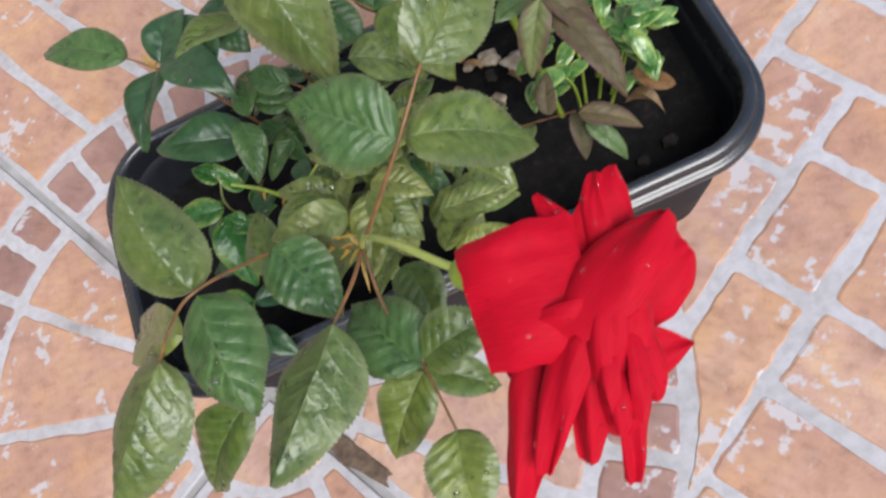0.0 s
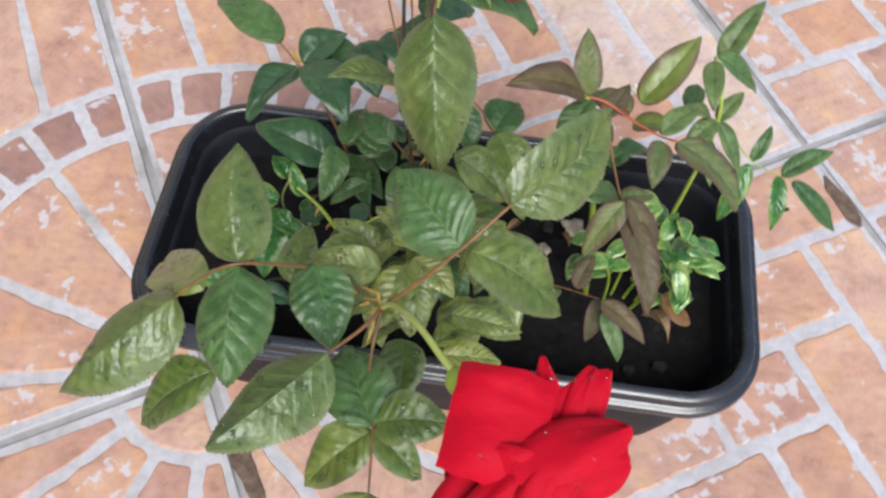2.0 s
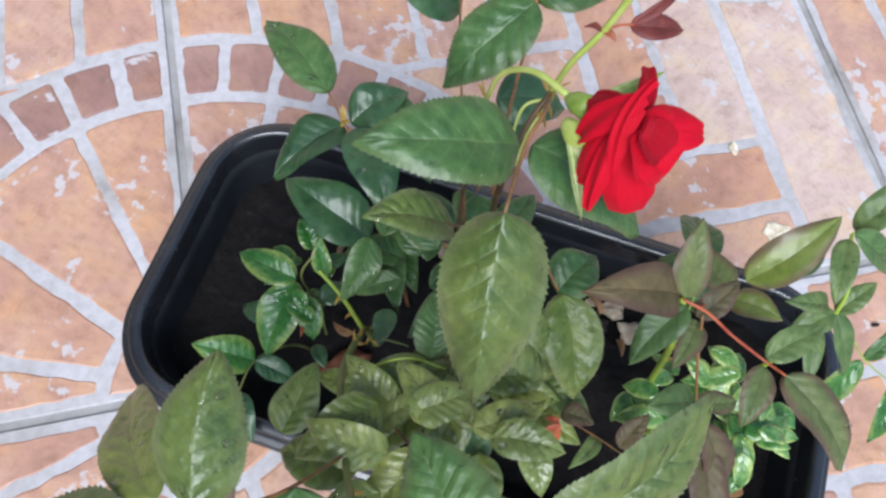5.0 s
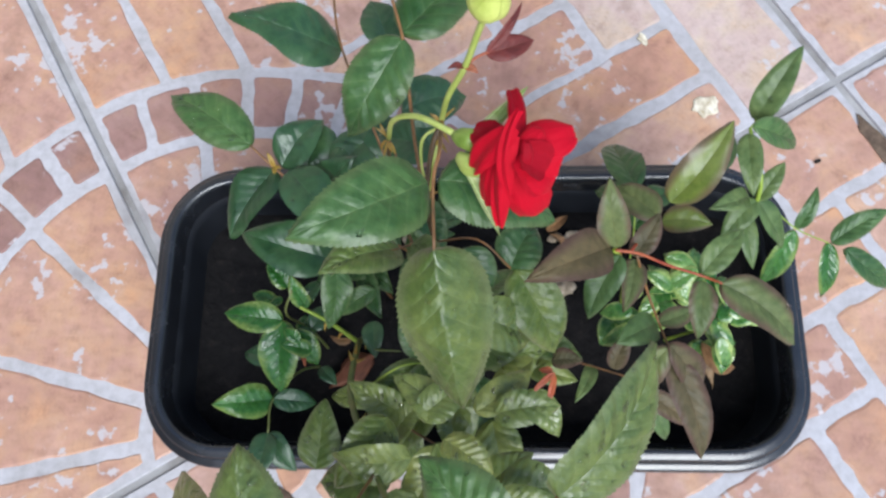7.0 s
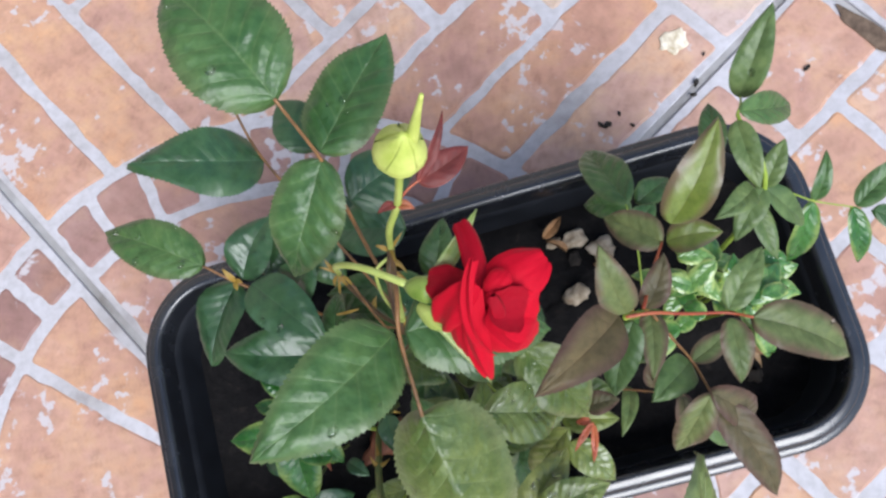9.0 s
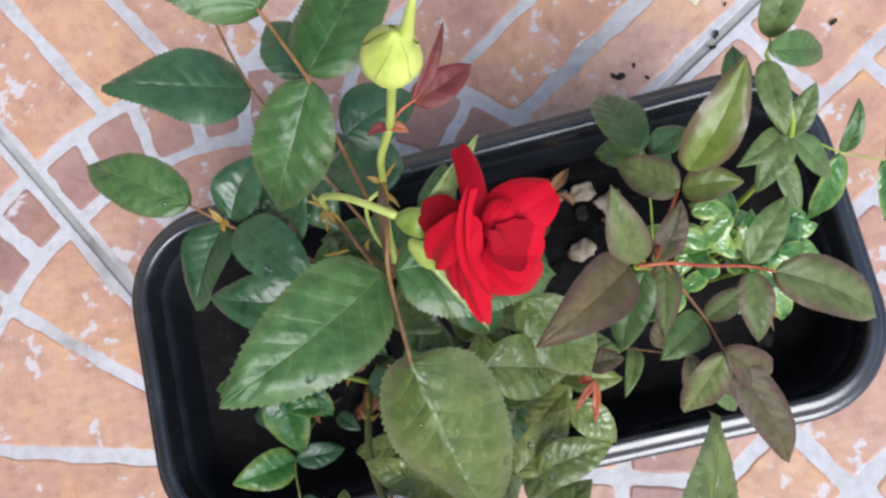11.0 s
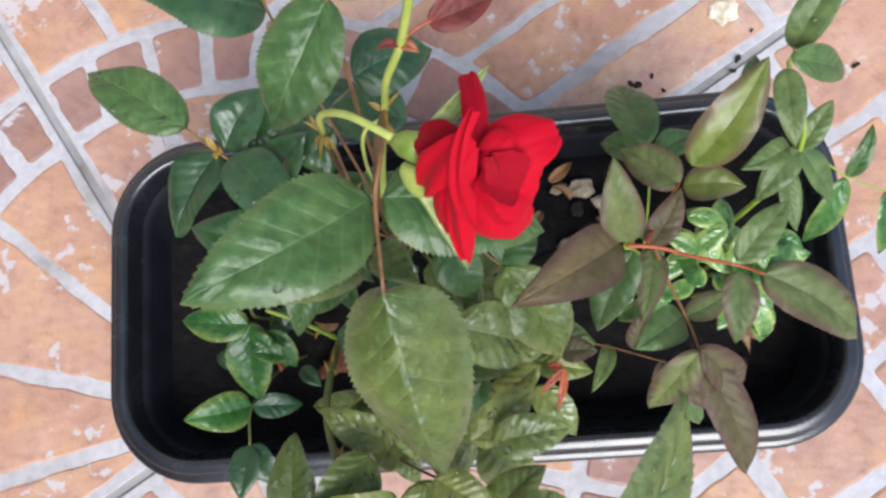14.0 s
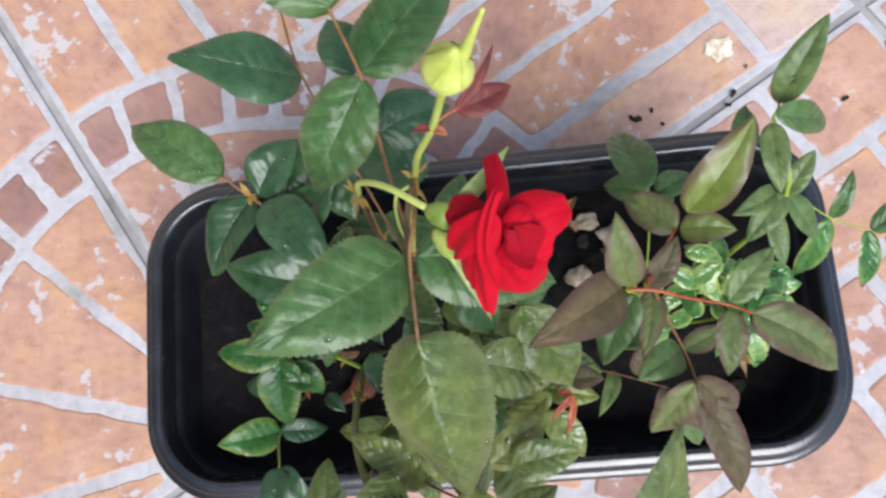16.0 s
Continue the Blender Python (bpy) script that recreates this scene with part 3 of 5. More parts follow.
# ---- the flowering rose bush ----
def flowering_bush():
    bush = tagged(empty("rose_bush", (-0.01, 0.0, 0.104)), "rose bush with two red blooms, a bud and wet leaves", "rose bush")
    stem_at = lambda *a, **k: stem(bush, *a, **k)
    # main canes
    crown = (0.007, -0.129, 0.339)
    stem_at("cane", [(-0.046, -0.004, 0.09), (-0.044, -0.016, 0.17), (-0.040, -0.030, 0.215), (-0.037, -0.055, 0.248), (-0.026, -0.080, 0.272), (-0.010, -0.106, 0.305), crown], 0.0019, 0.0013, CANE_OLD, "green thorny cane", 14)
    stem_at("cane", [(-0.044, -0.020, 0.185), (-0.058, -0.012, 0.205), (-0.072, -0.006, 0.215)], 0.0014, 0.0009, CANE_GREEN, "green side shoot", 3)
    fork = (0.013, 0.027, 0.376)
    stem_at("cane", [(0.004, 0.018, 0.09), (0.001, 0.020, 0.18), (0.004, 0.016, 0.27), (0.006, 0.006, 0.345), (0.009, 0.018, 0.368), fork], 0.0014, 0.0011, CANE_DARK, "green upright cane", 7)
    stem_at("cane", [(-0.006, 0.020, 0.20), (-0.010, 0.022, 0.28), (-0.010, 0.027, 0.335), (-0.008, 0.028, 0.359)], 0.0011, 0.0009, CANE_DARK, "brown stalk", 3)

    # terminal leaf with three large leaflets
    c = compound(bush, [fork, (0.013, 0.010, 0.388), (0.011, -0.001, 0.388), (0.0115, -0.024, 0.386)], 0.0012, 0.0008, CANE_BROWN)
    leaf(c, (0.0115, -0.024, 0.386), (0.0205, -0.0752, 0.354), 0.0345, WET, -2, 0.10, -0.30, drops=6)
    leaf(c, (0.0090, 0.001, 0.383), (-0.0320, -0.0235, 0.405), 0.0290, GREEN, 0, 0.07, 0.14, drops=3)
    leaf(c, (0.0130, 0.000, 0.387), (0.0545, -0.0085, 0.372), 0.0300, GREEN, 4, 0.03, 0.08)
    # upper compound leaf on a brown stalk
    u = compound(bush, [(0.003, 0.018, 0.310), (0.0, 0.036, 0.334), (-0.001, 0.050, 0.357), (-0.002, 0.062, 0.374), (-0.007, 0.076, 0.396)], 0.0011, 0.0008, CANE_BROWN)
    leaf(u, (-0.002, 0.062, 0.374), (-0.0265, 0.0315, 0.354), 0.0265, GREEN, 4, 0.05, 0.12, drops=3)
    leaf(u, (-0.002, 0.065, 0.373), (0.028, 0.099, 0.374), 0.0290, GREEN, 0, 0.05, 0.12, drops=2)
    leaf(u, (-0.007, 0.076, 0.396), (-0.033, 0.122, 0.402), 0.0370, GREEN, 0, 0.06, 0.1, drops=2)
    leaf(u, (-0.010, 0.072, 0.294), (0.021, 0.086, 0.283), 0.0270, GLOSSY, 0, 0.04, 0.1)
    leaf(u, (-0.012, 0.082, 0.335), (-0.021, 0.106, 0.335), 0.0200, GLOSSY, 0)
    leaf(u, (0.008, 0.056, 0.286), (-0.026, 0.066, 0.280), 0.0260, GLOSSY, 0)
    w = compound(bush, [(-0.008, 0.028, 0.250), (-0.020, 0.055, 0.285), (-0.035, 0.089, 0.321), (-0.035, 0.104, 0.350)], 0.0010, 0.0007, CANE_BROWN)
    leaf(w, (-0.035, 0.089, 0.321), (-0.0755, 0.093, 0.350), 0.0290, GLOSSY, 0, 0.06, 0.12, drops=8)
    # inner leaves round the fork
    m = compound(bush, [(0.003, 0.012, 0.285), (-0.007, -0.003, 0.317), (-0.014, -0.006, 0.322)], 0.0009, 0.0006, CANE_BROWN)
    leaf(m, (-0.007, -0.003, 0.317), (-0.036, -0.017, 0.337), 0.0240, OLIVE, 0, drops=16)
    leaf(m, (-0.002, 0.002, 0.310), (0.012, -0.012, 0.318), 0.0150, OLIVE, 0, drops=8)
    k = compound(bush, [(0.004, 0.014, 0.270), (0.025, 0.006, 0.300), (0.040, -0.005, 0.292)], 0.0008, 0.0006, CANE_BROWN)
    leaf(k, (0.040, -0.005, 0.291), (0.051, 0.016, 0.292), 0.0225, GREEN, 0)
    leaf(k, (0.042, -0.006, 0.292), (0.0615, -0.0405, 0.268), 0.0260, OLIVE, 0, drops=4)
    leaf(k, (0.020, 0.002, 0.300), (0.031, -0.017, 0.289), 0.0180, GREEN, 0)
    leaf(k, (0.023, -0.027, 0.298), (0.0520, -0.0345, 0.276), 0.0250, PALE_SHEEN, 0, drops=18)
    low = compound(bush, [(0.003, 0.018, 0.200), (0.025, -0.020, 0.225), (0.045, -0.045, 0.245), (0.052, -0.042, 0.262)], 0.0010, 0.0006, CANE_GREEN)
    leaf(low, (0.051, -0.042, 0.266), (0.029, -0.061, 0.233), 0.0150, PALE_SHEEN, 0, drops=5)
    leaf(low, (0.032, -0.067, 0.226), (0.040, -0.099, 0.214), 0.0260, PALE_SHEEN, 0, drops=4)
    leaf(low, (0.051, -0.050, 0.212), (0.068, -0.074, 0.204), 0.0170, PALE_SHEEN, 0)
    leaf(low, (0.025, -0.045, 0.225), (0.034, -0.078, 0.212), 0.0200, GREEN, 0)
    leaf(low, (0.063, -0.036, 0.222), (0.079, -0.036, 0.224), 0.0120, PURPLE, 0)
    leaf(low, (0.064, -0.043, 0.229), (0.052, -0.054, 0.229), 0.0034, RED_LEAF, 0, teeth=0.3)
    leaf(low, (0.064, -0.044, 0.228), (0.059, -0.061, 0.226), 0.0036, RED_LEAF, 0, teeth=0.3)
    leaf(low, (0.063, -0.042, 0.228), (0.056, -0.041, 0.226), 0.0040, RED_LEAF, 0, teeth=0.3)
    f = compound(bush, [(-0.034, -0.058, 0.250), (-0.012, -0.045, 0.262), (0.006, -0.042, 0.255)], 0.0009, 0.0006, CANE_GREEN)
    leaf(f, (-0.003, -0.041, 0.254), (-0.027, -0.077, 0.240), 0.0215, OLIVE, 0, drops=16)
    leaf(f, (0.010, -0.042, 0.252), (0.020, -0.084, 0.240), 0.0230, PALE_SHEEN, 0, drops=12)
    leaf(f, (-0.002, -0.040, 0.256), (-0.010, -0.012, 0.262), 0.0190, GREEN, 0)
    leaf(f, (0.007, -0.081, 0.283), (0.021, -0.107, 0.272), 0.0170, PALE_SHEEN, 0, drops=10)
    leaf(f, (-0.014, -0.070, 0.282), (-0.036, -0.100, 0.285), 0.0230, OLIVE, 0, drops=10)

    # leaves that hang over the front edge
    a = compound(bush, [(-0.018, -0.093, 0.288), (-0.028, -0.116, 0.338), (-0.044, -0.128, 0.359), (-0.058, -0.132, 0.352), (-0.071, -0.137, 0.340)], 0.0010, 0.0007, CANE_BROWN)
    leaf(a, (-0.044, -0.128, 0.361), (-0.0522, -0.0868, 0.376), 0.0285, WET, 0, 0.07, -0.26, drops=16)
    leaf(a, (-0.044, -0.129, 0.358), (-0.0390, -0.1715, 0.356), 0.0290, GREEN, 0, 0.06, -0.20, drops=22)
    leaf(a, (-0.071, -0.137, 0.340), (-0.1150, -0.1730, 0.318), 0.0330, WET, 0, 0.09, -0.26, drops=26)
    leaf(a, (-0.064, -0.129, 0.338), (-0.1100, -0.0905, 0.280), 0.0250, PALE_SHEEN, 0, 0.05, 0.15, drops=12)
    leaf(a, (-0.024, -0.112, 0.333), (-0.0110, -0.1435, 0.326), 0.0260, GREEN, 0, 0.05, 0.15, drops=16)
    leaf(a, (-0.0475, -0.092, 0.270), (-0.0450, -0.0615, 0.275), 0.0200, OLIVE, 0, 0.05, 0.15, drops=10)
    leaf(a, (-0.014, -0.096, 0.270), (-0.0490, -0.0975, 0.259), 0.0230, OLIVE, 0, drops=12)
    leaf(a, (0.011, -0.085, 0.270), (0.0130, -0.1080, 0.259), 0.0180, PALE_SHEEN, 0, drops=8)
    b = compound(bush, [crown, (0.002, -0.142, 0.347), (-0.007, -0.155, 0.353)], 0.0011, 0.0008, CANE_BROWN)
    leaf(b, (-0.006, -0.156, 0.357), (-0.0375, -0.1935, 0.363), 0.0290, WET, 0, 0.05, -0.30, drops=30)
    leaf(b, (-0.060, -0.1530, 0.308), (-0.0930, -0.1725, 0.282), 0.0270, OLIVE, 0, drops=12)
    e = compound(bush, [crown, (0.006, -0.150, 0.333), (0.011, -0.172, 0.332), (0.014, -0.196, 0.335)], 0.0010, 0.0006, CANE_BROWN)
    leaf(e, (0.011, -0.172, 0.332), (-0.0070, -0.1390, 0.325), 0.0280, GREEN, 0, drops=14)
    leaf(e, (0.012, -0.171, 0.333), (0.0390, -0.1690, 0.338), 0.0210, OLIVE, 0, drops=14)
    leaf(e, (0.012, -0.173, 0.332), (0.0315, -0.1865, 0.322), 0.0150, OLIVE, 0, drops=10)
    leaf(e, (0.010, -0.174, 0.331), (-0.0130, -0.1940, 0.315), 0.0220, OLIVE, 0, drops=10)
    leaf(e, (0.014, -0.196, 0.335), (0.0100, -0.2240, 0.330), 0.0240, OLIVE, 0, drops=14)
    leaf(e, (0.013, -0.125, 0.300), (0.0150, -0.1530, 0.296), 0.0200, OLIVE, 0, drops=12)
    n = compound(bush, [crown, (0.022, -0.124, 0.358), (0.036, -0.115, 0.371), (0.050, -0.101, 0.379)], 0.0012, 0.0008, CANE_BROWN)
    leaf(n, (0.034, -0.117, 0.373), (0.0060, -0.0900, 0.375), 0.0300, GREEN, -12, 0.05, 0.1, drops=9)
    leaf(n, (0.038, -0.118, 0.373), (0.0745, -0.1270, 0.350), 0.0270, OLIVE, 0, 0.05, 0.16, drops=16)
    leaf(n, (0.050, -0.101, 0.379), (0.0850, -0.0550, 0.381), 0.0310, WET, 40, 0.05, 0.16, drops=18)
    leaf(n, (0.034, -0.100, 0.272), (0.0660, -0.1010, 0.264), 0.0240, PALE_SHEEN, 0, drops=20)

    # dark glossy leaves at the back
    g = compound(bush, [(-0.034, 0.024, 0.10), (-0.050, 0.040, 0.17), (-0.068, 0.054, 0.222), (-0.083, 0.064, 0.240), (-0.097, 0.076, 0.247)], 0.0018, 0.0008, CANE_BROWN)
    leaf(g, (-0.097, 0.076, 0.247), (-0.1465, 0.1100, 0.247), 0.0285, GREEN, 0, 0.05, 0.14, 1.5, drops=14)
    leaf(g, (-0.085, 0.066, 0.238), (-0.1115, 0.0305, 0.229), 0.0290, GLOSSY, 10, 0.06, 0.25, drops=6)
    leaf(g, (-0.080, 0.065, 0.243), (-0.0590, 0.0920, 0.246), 0.0240, GLOSSY, 0, drops=6)
    leaf(g, (-0.074, 0.060, 0.250), (-0.0440, 0.0210, 0.253), 0.0270, GLOSSY, 0, drops=6)
    leaf(g, (-0.056, 0.024, 0.204), (-0.1070, 0.0375, 0.218), 0.0330, GLOSSY, 12, 0.05, 0.2)
    leaf(g, (-0.060, 0.050, 0.232), (-0.0400, 0.0620, 0.262), 0.0230, GLOSSY, 0)
    leaf(g, (-0.050, 0.042, 0.200), (-0.0220, 0.0330, 0.225), 0.0220, GREEN, 0)
    leaf(g, (-0.050, 0.040, 0.185), (-0.0250, 0.0080, 0.200), 0.0220, GREEN, 0)
    for p, q, wd in (((-0.059, 0.091, 0.240), (-0.069, 0.062, 0.238), 0.024), ((-0.030, 0.080, 0.250), (-0.056, 0.056, 0.243), 0.026), ((-0.032, 0.086, 0.255), (-0.012, 0.064, 0.250), 0.023), ((-0.048, 0.078, 0.247), (-0.032, 0.048, 0.243), 0.025)):
        leaf(g, p, q, wd, GLOSSY, 0, 0.05, 0.16, drops=4)
    for k, (tip, wide) in enumerate((((-0.087, 0.071, 0.249), 0.003), ((-0.080, 0.063, 0.246), 0.003), ((-0.083, 0.060, 0.246), 0.003))):
        leaf(g, (-0.084, 0.065, 0.243), tip, wide, AMBER, 0, teeth=0.2, name="stipule")

    # the dense inner growth, low between the canes
    inner = [compound(bush, [(-0.040, -0.020, 0.19), (-0.030, -0.030, 0.222), (-0.014, -0.034, 0.240)], 0.0010, 0.0006, CANE_OLD), compound(bush, [(0.002, 0.020, 0.16), (0.018, -0.004, 0.205), (0.026, -0.030, 0.225)], 0.0010, 0.0006, CANE_OLD),
             compound(bush, [(-0.034, -0.055, 0.25), (-0.004, -0.075, 0.262), (0.022, -0.088, 0.262)], 0.0010, 0.0006, CANE_BROWN), compound(bush, [(0.0, 0.020, 0.20), (-0.022, 0.026, 0.235), (-0.040, 0.030, 0.245)], 0.0010, 0.0006, CANE_BROWN)]
    for i in range(68):
        k = i % 4
        at = Vector(((0.002, -0.042, 0.236), (0.022, -0.014, 0.215), (0.006, -0.086, 0.268), (-0.022, 0.028, 0.226))[k])
        at += Vector((leaf_rng.uniform(-0.028, 0.030), leaf_rng.uniform(-0.024, 0.024), leaf_rng.uniform(-0.035, 0.022)))
        turn, ln = leaf_rng.uniform(0, 6.28), leaf_rng.uniform(0.024, 0.036)
        leaf(inner[k], at, at + Vector((math.cos(turn) * ln, math.sin(turn) * ln, leaf_rng.uniform(-0.012, 0.008))), ln * leaf_rng.uniform(0.46, 0.60), (OLIVE, OLIVE, PALE_SHEEN, GREEN)[k], leaf_rng.uniform(-18, 18), drops=12 if k in (0, 2) else 3)

    # the large bloom, which leans over the front edge
    stem_at("flower_stalk", [crown, (0.014, -0.139, 0.366), (0.025, -0.156, 0.394), (0.036, -0.172, 0.407), (0.041, -0.177, 0.408)], 0.0009, 0.0011, STALK, "bright green flower stalk")
    base = Vector((0.040, -0.1765, 0.4075))
    axis = Vector((0.68, -0.66, 0.30)).normalized()
    bloom = calyx(bush, "rose_flower", base, axis, 0.0042, CANE_GREEN, "large open scarlet rose bloom")
    spot = (Vector((0.0575, -0.1963, 0.4099)), Vector((0.914, -0.399, -0.068)), Vector((-0.416, -0.880, -0.230)), Vector((-0.032, -0.238, 0.971)))
    scarlet_petal = lambda a, b, w, facing, arch, cup, curl, blunt: broad_petal(bloom, spot, a, b, w, facing, SCARLET, arch, cup, curl, blunt, drops=4)
    scarlet_petal((-1.2, -0.3, -0.5), (1.9, -0.9, -0.3), (2.0, 3.2, 2.2), (0, 0, 1), 0.0, 0.2, 0.0, 0.3)
    scarlet_petal((-1.0, 0.0, -0.5), (0.9, 1.9, -0.2), (2.0, 2.6, 1.8), (0, 0, 1), 0.0, 0.2, 0.0, 0.3)
    scarlet_petal((0.6, -0.9, -0.1), (-0.80, -2.65, -0.1), (1.2, 0.8, 0.2), (0.3, 0.3, 1), 0.10, 0.3, 0.0, 0.0)
    scarlet_petal((0.6, -1.4, 0.0), (0.92, -3.25, 0.0), (1.5, 1.20, 0.30), (0.2, -0.3, 1), 0.06, 0.2, 0.1, 0.2)
    scarlet_petal((0.5, -1.4, 0.15), (0.42, -3.10, 0.15), (0.9, 0.7, 0.35), (-0.6, 0, 1), 0.08, 0.4, 0.1, 0.2)
    scarlet_petal((0.7, -0.3, 0.1), (2.45, -1.45, 0.2), (1.6, 2.1, 1.0), (0.2, 0.1, 1), 0.08, 0.15, 0.15, 0.8)
    scarlet_petal((0.6, 1.0, 0.2), (2.50, 0.55, 0.2), (1.9, 1.45, 0.12), (0.3, 0.2, 1), 0.06, 0.2, 0.0, 0.0)
    scarlet_petal((-0.5, 0.5, 0.1), (-1.12, 4.0, -0.2), (1.25, 1.2, 0.55), (-0.3, 0.1, 1), 0.04, 0.25, 0.0, 0.6)
    scarlet_petal((1.2, 0.9, 0.5), (1.28, 3.45, 0.1), (0.75, 0.62, 0.36), (0.2, 0, 1), 0.08, 0.3, 0.0, 0.0)
    scarlet_petal((0.55, 0.5, 0.7), (0.33, 3.05, 0.3), (0.9, 0.85, 0.45), (-0.2, 0, 1), 0.08, 0.4, 0.05, 0.3)
    scarlet_petal((0.35, -0.85, 0.55), (-2.06, -0.08, 0.7), (3.0, 2.95, 2.75), (-0.1, 0, 1), 0.10, 0.08, 0.15, 1.0)
    scarlet_petal((0.15, 0.2, 0.85), (-0.62, 3.25, 0.4), (0.95, 0.92, 0.45), (-0.5, 0, 1), 0.06, 0.45, 0.0, 0.2)
    scarlet_petal((0.9, 0.3, 0.70), (1.15, 2.45, 0.6), (1.1, 1.2, 0.8), (0.1, 0.4, 1), 0.10, 0.25, 0.2, 0.6)
    scarlet_petal((0.72, 0.2, 0.95), (0.78, 2.00, 1.05), (0.35, 0.52, 0.28), (-0.7, 0, 1), 0.10, 0.5, 0.1, 0.2)
    scarlet_petal((1.22, 0.2, 0.90), (1.46, 2.05, 0.95), (0.35, 0.58, 0.30), (0.7, 0.1, 1), 0.10, 0.5, 0.1, 0.2)
    scarlet_petal((1.52, 0.3, 0.75), (1.78, 1.70, 0.70), (0.40, 0.62, 0.25), (0.6, 0.2, 1), 0.08, 0.4, 0.1, 0.2)
    scarlet_petal((0.95, 1.1, 0.95), (1.02, 2.35, 1.00), (0.30, 0.44, 0.22), (0.2, -0.5, 1), 0.12, 0.5, 0.1, 0.2)
    scarlet_petal((0.45, 0.1, 1.05), (1.55, -0.35, 1.10), (0.40, 0.62, 0.30), (0.1, 0.7, 1), 0.10, 0.4, 0.1, 0.3)
    scarlet_petal((1.2, 1.4, 0.7), (1.30, -0.75, 0.8), (0.8, 1.05, 0.7), (0.5, 0, 1), 0.10, 0.35, 0.1, 0.4)
    scarlet_petal((0.35, 0.1, 1.0), (-0.75, 0.02, 0.85), (1.0, 0.75, 0.12), (-0.1, 0.5, 1), 0.12, 0.3, 0.0, 0.0)
    scarlet_petal((-0.15, 0.15, 1.0), (1.95, -2.15, 0.75), (1.0, 1.75, 0.35), (-0.45, -0.45, 1), 0.10, 0.5, 0.0, 0.5)
    scarlet_petal((0.55, 1.3, 0.95), (0.60, -0.55, 1.1), (0.5, 0.65, 0.4), (-0.8, 0, 1), 0.12, 0.5, 0.0, 0.2)
    scarlet_petal((0.85, 1.2, 0.95), (0.92, -0.85, 1.1), (0.5, 0.70, 0.4), (0.8, 0, 1), 0.12, 0.5, 0.0, 0.2)
    for i in range(5):
        petal(bloom, base - axis * 0.001, axis, 72 * i + 20, 0.013, 0.004, 40, 60, 0.2, CANE_GREEN, 0, 0.9, "sepal")

    # the smaller bloom
    stem_at("flower_stalk", [(-0.008, 0.028, 0.359), (-0.004, 0.026, 0.379), (0.006, 0.020, 0.394), (0.0185, 0.0105, 0.401)], 0.0009, 0.0011, STALK, "bright green flower stalk")
    axis = Vector((0.80, -0.44, 0.42)).normalized()
    base = Vector((0.0205, 0.0090, 0.4015))
    bloom = calyx(bush, "rose_flower", base + axis * 0.001, axis, 0.0035, CALYX, "half-open crimson rose bloom", ((-1.2, 0.3), (-0.8, 0.6), (-0.2, 0.92), (0.4, 1.0), (1.0, 1.1), (1.6, 0.9)))
    spot = (Vector((0.0382, -0.0036, 0.4143)), Vector((0.995, -0.092, -0.022)), Vector((-0.094, -0.977, -0.191)), Vector((0.004, -0.192, 0.981)))
    rose_petal = lambda a, b, w, facing, arch, cup, curl, blunt, mat: broad_petal(bloom, spot, a, b, w, facing, mat, arch, cup, curl, blunt)
    rose_petal((-0.5, -0.55, -0.4), (-1.50, -1.00, -0.95), (0.8, 1.05, 0.7), (-0.3, -0.2, 1), 0.05, 0.15, 0.1, 0.9, SHADED_RED)
    rose_petal((-0.10, 0.10, -0.2), (-0.27, -2.32, -0.80), (0.5, 0.60, 0.56), (0.3, 0.2, 1), 0.12, 0.3, 0.0, 0.3, SHADED_RED)
    rose_petal((0.0, 0.1, -0.6), (0.85, 1.42, -2.30), (1.0, 1.45, 1.05), (0.2, 0.6, 1), 0.10, 0.2, 0.1, 1.0, SCARLET)
    rose_petal((-0.3, -0.1, -0.2), (-0.86, 1.22, -1.85), (1.0, 1.15, 0.50), (-0.4, 0.3, 1), 0.12, 0.15, 0.0, 0.5, SCARLET)
    rose_petal((-0.1, -0.2, -0.2), (1.66, -1.04, -0.35), (0.8, 1.45, 0.62), (0.2, -0.2, 1), 0.10, 0.20, 0.12, 0.9, SCARLET)
    rose_petal((0.05, -0.15, 0.0), (1.30, 0.32, -0.95), (1.1, 1.75, 1.25), (0.4, 0.1, 1), 0.08, -0.20, 0.12, 0.8, SCARLET)
    rose_petal((0.05, -0.10, 0.2), (0.98, 0.62, -0.80), (0.9, 1.45, 1.05), (0.4, 0.2, 1), 0.06, -0.40, 0.0, 0.6, SCARLET)
    # innermost cup in the darker red, painting the shade of the bloom's hollow
    rose_petal((0.05, -0.10, 0.4), (0.92, 0.18, -0.25), (0.7, 1.15, 0.95), (0.3, 0.1, 1), 0.02, -0.50, 0.0, 0.5, SHADED_RED)
    rose_petal((0.10, -0.40, 0.3), (0.62, -0.88, 0.25), (0.4, 0.62, 0.45), (0.1, -0.4, 1), 0.12, 0.30, 0.10, 0.5, SCARLET)
    rose_petal((-0.15, -0.70, 0.7), (-1.50, 0.30, -1.25), (0.3, 0.95, 0.42), (-0.5, 0.1, 1), 0.10, 0.10, 0.10, 0.6, SCARLET)
    rose_petal((-0.30, -0.55, 0.35), (-0.34, 1.95, -1.75), (0.5, 0.72, 0.26), (-0.5, 0.3, 1), 0.13, 0.45, 0.0, 0.2, SCARLET)
    rose_petal((-0.12, 1.25, -0.8), (-0.14, -1.30, 0.65), (0.20, 0.44, 0.26), (-0.9, 0.2, 1), 0.22, 0.4, 0.0, 0.2, SCARLET)
